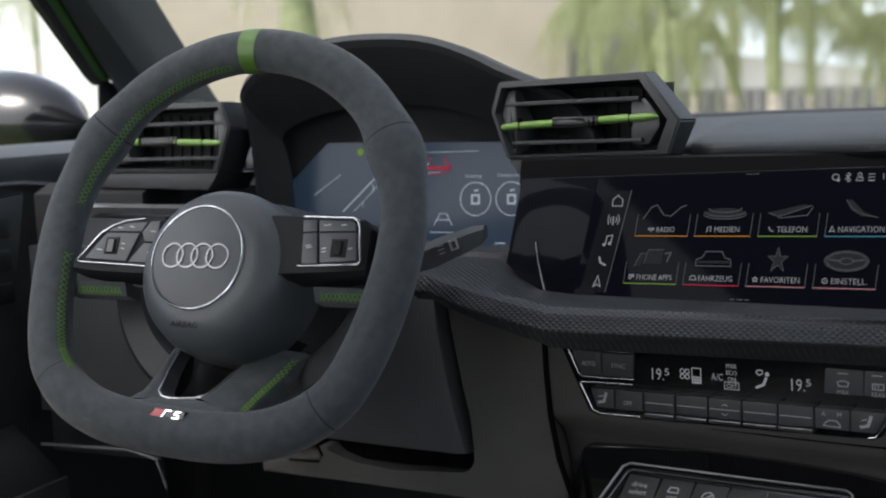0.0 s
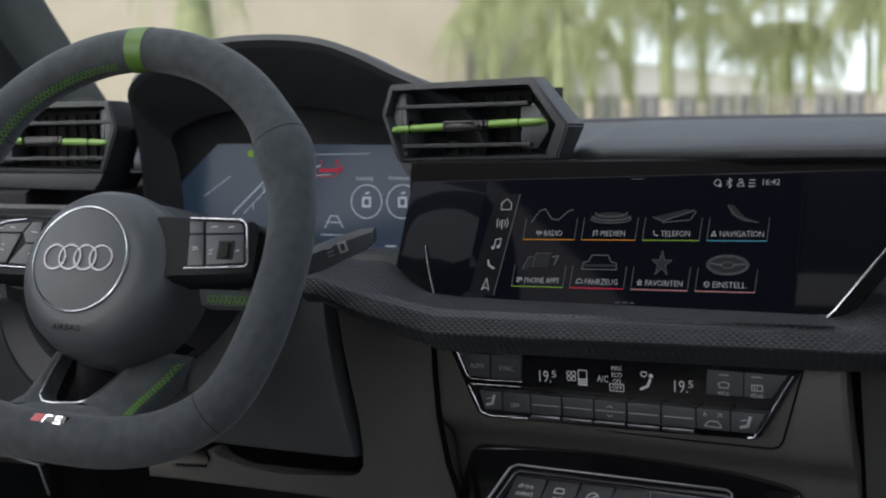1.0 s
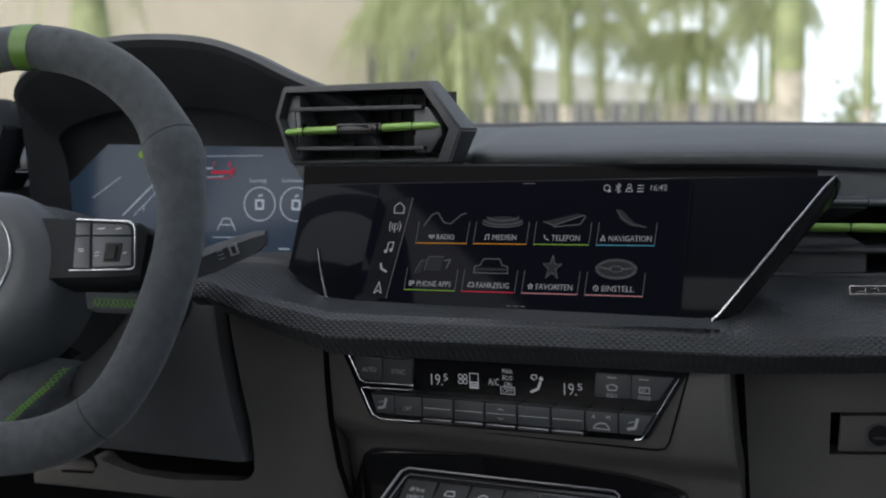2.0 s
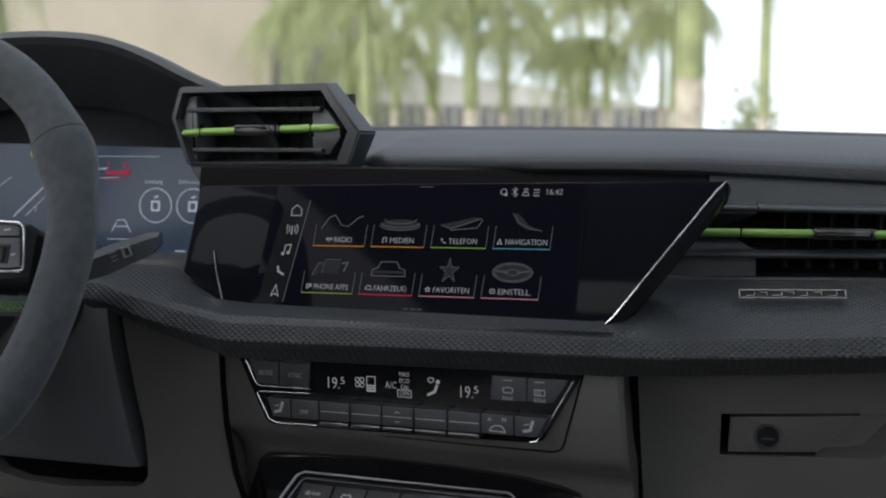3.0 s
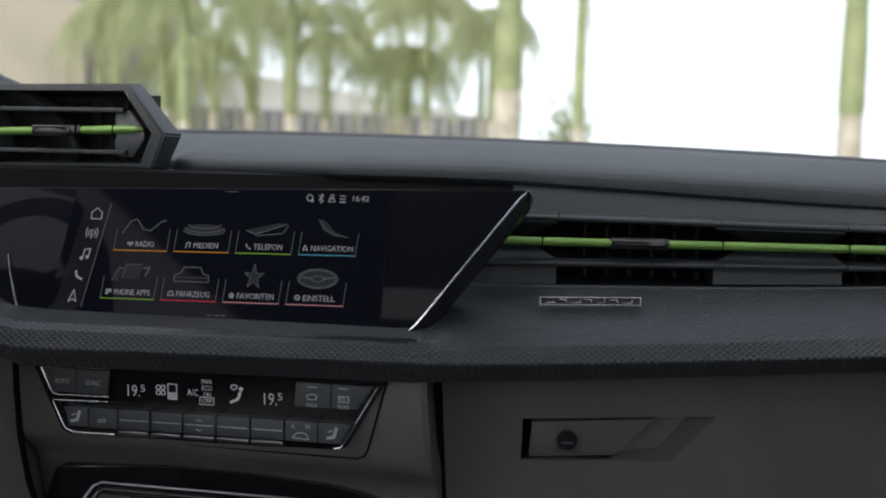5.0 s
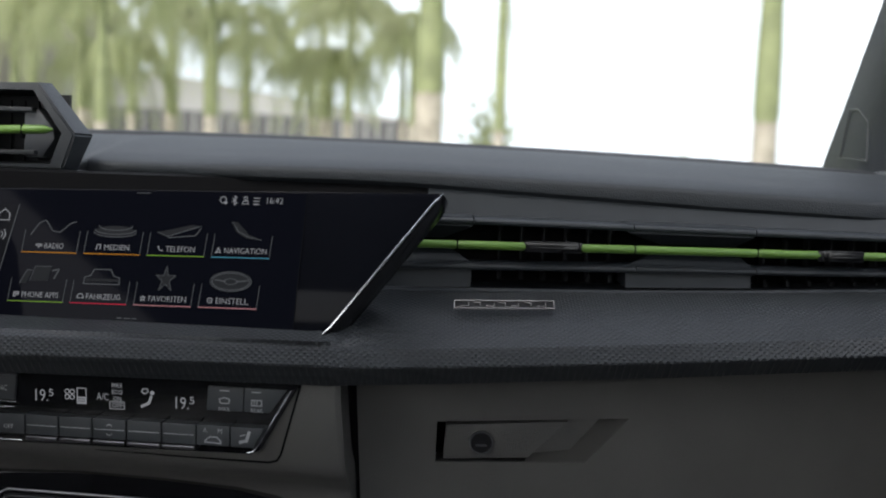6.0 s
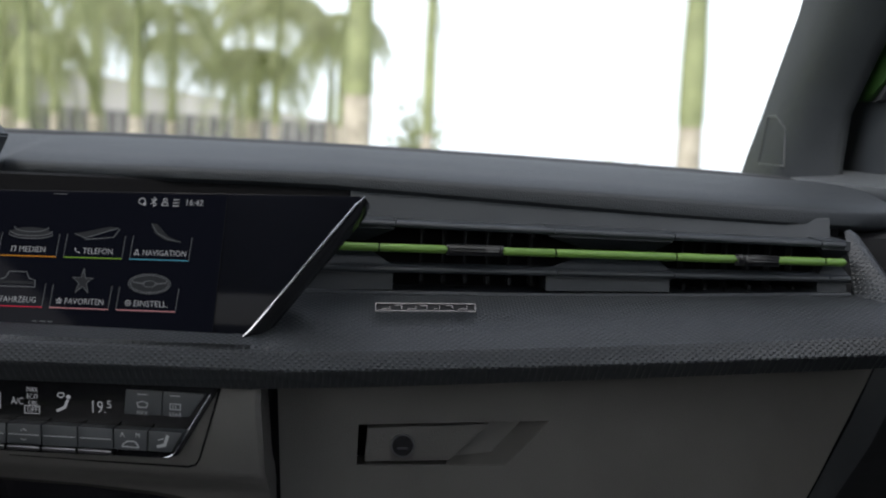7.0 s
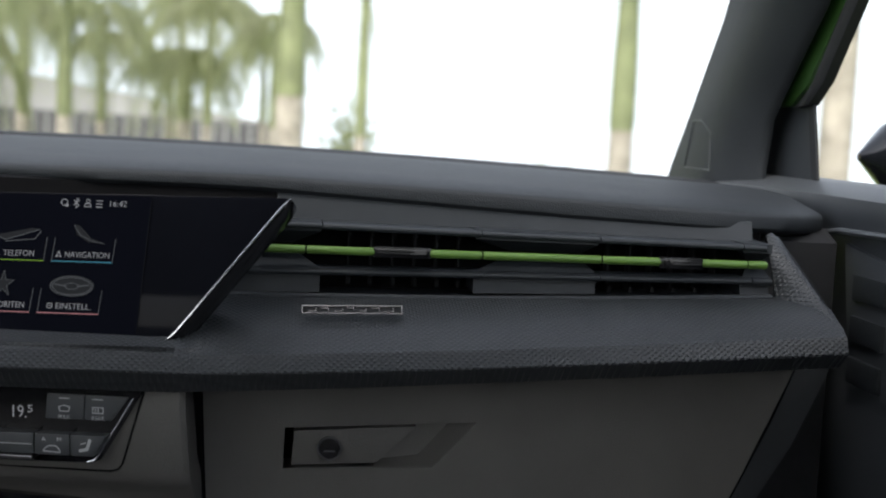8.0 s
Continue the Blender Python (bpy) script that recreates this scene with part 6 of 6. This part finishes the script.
def palm(x, y, r, z_green, z_top, fronds, seed, length=2.4):
    rng.seed(seed)
    g = SLOPE * y
    t = thing("palm_tree", (x, y, g), "young royal palm with ringed grey trunk and green stem", "palm tree", "palms beyond the car")
    bm = bmesh.new()
    n = 34
    tube(bm, [(x, y, g - 0.2 + (z_green - g + 0.2) * i / n) for i in range(n + 1)], [r * (1.12 - 0.12 * i / n) * (1.0 if i % 2 else 0.975) for i in range(n + 1)], 16)
    part("trunk", bm, BARK, t, "ringed grey trunk")
    bm = bmesh.new()
    hh = z_top - z_green
    tube(bm, [(x, y, z_green + hh * k) for k in (0, 0.04, 0.25, 0.6, 0.85, 1.0)], [r * 0.98, r * 1.06, r * 1.02, r * 0.75, r * 0.55, r * 0.4], 16)
    part("stem", bm, SHAFT, t, "smooth green crown stem")
    bm = bmesh.new()
    for i in range(fronds):
        yaw = 2 * math.pi * (i + rng.random() * 0.6) / fronds
        lv = rng.random()
        frond(bm, Vector((x, y, z_top - 0.25 * lv)), yaw, 1.3 * lv + 0.1, length * rng.uniform(0.75, 1.15), 1.8 + 2.2 * (1 - lv) + rng.random() * 1.2)
    tagged(part("crown", bm, FROND, t, "feathery drooping fronds", smooth=0), kind="stuff")
    return t


for x, y, r, zg, zt, nf, ln in (
        (-7.14, 42.0, 0.24, 0.6, 5.6, 14, 3.2), (-9.6, 48.0, 0.16, 0.5, 4.8, 13, 3.0), (-9.15, 36.0, 0.19, 0.4, 5.4, 14, 3.2), (-6.88, 48.0, 0.17, 0.4, 4.8, 13, 3.0),
        (-2.85, 45.0, 0.16, 0.5, 5.0, 14, 3.2), (0.05, 32.1, 0.35, 1.45, 7.2, 12, 3.0), (1.65, 28.5, 0.13, 0.6, 7.0, 7, 2.0), (6.97, 26.1, 0.26, 1.0, 6.6, 9, 2.6), (8.1, 18.0, 0.23, 3.2, 6.5, 9, 2.6),
        (-12.5, 46.0, 0.20, 0.7, 5.0, 13, 3.0), (-15.5, 50.0, 0.22, 0.7, 5.4, 13, 3.2), (-4.4, 52.0, 0.18, 0.6, 5.9, 13, 3.2), (-11.0, 54.0, 0.2, 0.6, 6.2, 13, 3.2), (-0.6, 44.0, 0.12, 0.5, 4.4, 10, 2.4),
        (-13.8, 52.0, 0.16, 0.6, 3.4, 13, 2.8), (-8.0, 56.0, 0.16, 0.6, 4.2, 14, 3.0), (-5.3, 57.0, 0.16, 0.6, 3.6, 14, 3.0), (-1.2, 55.0, 0.16, 0.6, 4.4, 13, 2.8), (-10.2, 44.0, 0.15, 0.6, 3.3, 12, 2.6), (-3.6, 46.0, 0.15, 0.6, 3.2, 12, 2.6), (-17.8, 55.0, 0.2, 0.6, 5.0, 13, 3.0),
        (-23.5, 40.0, 0.75, 1.5, 7.0, 12, 3.0)):
    palm(x, y, r, zg, zt, nf, int(abs(x) * 100 + y), ln)


def shrub(x, y, w, h, seed):
    rng.seed(seed)
    g = SLOPE * y
    bm = bmesh.new()
    for i in range(420):
        q, k = rng.random() * 6.283, rng.random()
        p = Vector((x + w * math.cos(q) * rng.random(), y + w * math.sin(q) * rng.random(), g + h * k * (0.6 + 0.4 * rng.random())))
        a = Vector((rng.uniform(-1, 1), rng.uniform(-1, 1), rng.uniform(-0.3, 1))).normalized() * 0.22
        b = a.orthogonal().normalized() * 0.07
        v = [bm.verts.new(p + o) for o in (-a, b, a, -b)]
        bm.faces.new(v)
    ob = solo("shrub", bm, FROND, "loose green shrub on the lawn", "shrub", smooth=0)
    ob["group"] = "shrubs on the lawn"
    return ob


for i, (x, y, w, h) in enumerate(((9.0, 45.0, 1.6, 2.6), (4.2, 60.0, 1.5, 2.8), (11.5, 26.0, 2.0, 1.2), (14.0, 30.0, 2.0, 1.6), (-24.0, 24.0, 2.5, 2.0), (1.6, 34.0, 0.9, 3.6))):
    shrub(x, y, w, h, 50 + i)

# long pale hall
hall = thing("long_hall", (-16, 75, SLOPE * 75), "long low pale rendered hall behind the palms", "building")
HB = Matrix.Translation((-30.0, 66.0, -4.6)) @ Matrix.Rotation(radians(9), 4, "Z")
bm = bmesh.new()
prism(bm, [(0, 0), (30.5, 0), (30.5, 4.9), (0, 9.6)], -14, 0, HB @ Matrix(((1, 0, 0, 0), (0, 0, -1, 0), (0, 1, 0, 0), (0, 0, 0, 1))), 0.05)
part("wall", bm, WALL, hall, "pale rendered wall")
bm = bmesh.new()
prism(bm, [(0, 3.2), (30.4, 3.2), (30.4, 5.0), (0, 5.5)], -0.5, 0.06, HB @ Matrix(((1, 0, 0, 0), (0, 0, -1, 0), (0, 1, 0, 0), (0, 0, 0, 1))))
part("window_band", bm, FENCE, hall, "grey window band")
for i in range(46):
    bm = bmesh.new()
    a = 0.3 + 0.66 * i
    box(bm, (a, 3.1, 0.06), (a + 0.10, 5.4 - 0.012 * i, 0.16), HB @ Matrix(((1, 0, 0, 0), (0, 0, -1, 0), (0, 1, 0, 0), (0, 0, 0, 1))))
    part("mullion", bm, WALL, hall)
block = thing("sand_building", (-36, 60, SLOPE * 60), "large sand-coloured rendered building", "building")
bm = bmesh.new()
box(bm, (-45.2, 58.0, -5.0), (-19.5, 80.0, 14.0), Matrix(), 0.1)
part("wall", bm, BEIGE, block, "sand-coloured wall")
bm = bmesh.new()
box(bm, (-45.4, 57.7, 13.9), (-19.3, 80.0, 14.5), Matrix(), 0.05)
part("parapet", bm, WALL, block)

white = thing("white_building", (-62, 62, SLOPE * 60), "plain white rendered building seen through the side window", "building")
bm = bmesh.new()
box(bm, (-90.0, 60.0, -5.0), (-46.5, 80.0, 12.0), Matrix(), 0.1)
part("wall", bm, WHITE_WALL, white, "white wall")
for x in (-52.0, -49.0, -58.0):
    palm(x, 55.0, 0.2, 4.5, 9.0, 8, int(-x), 2.6)
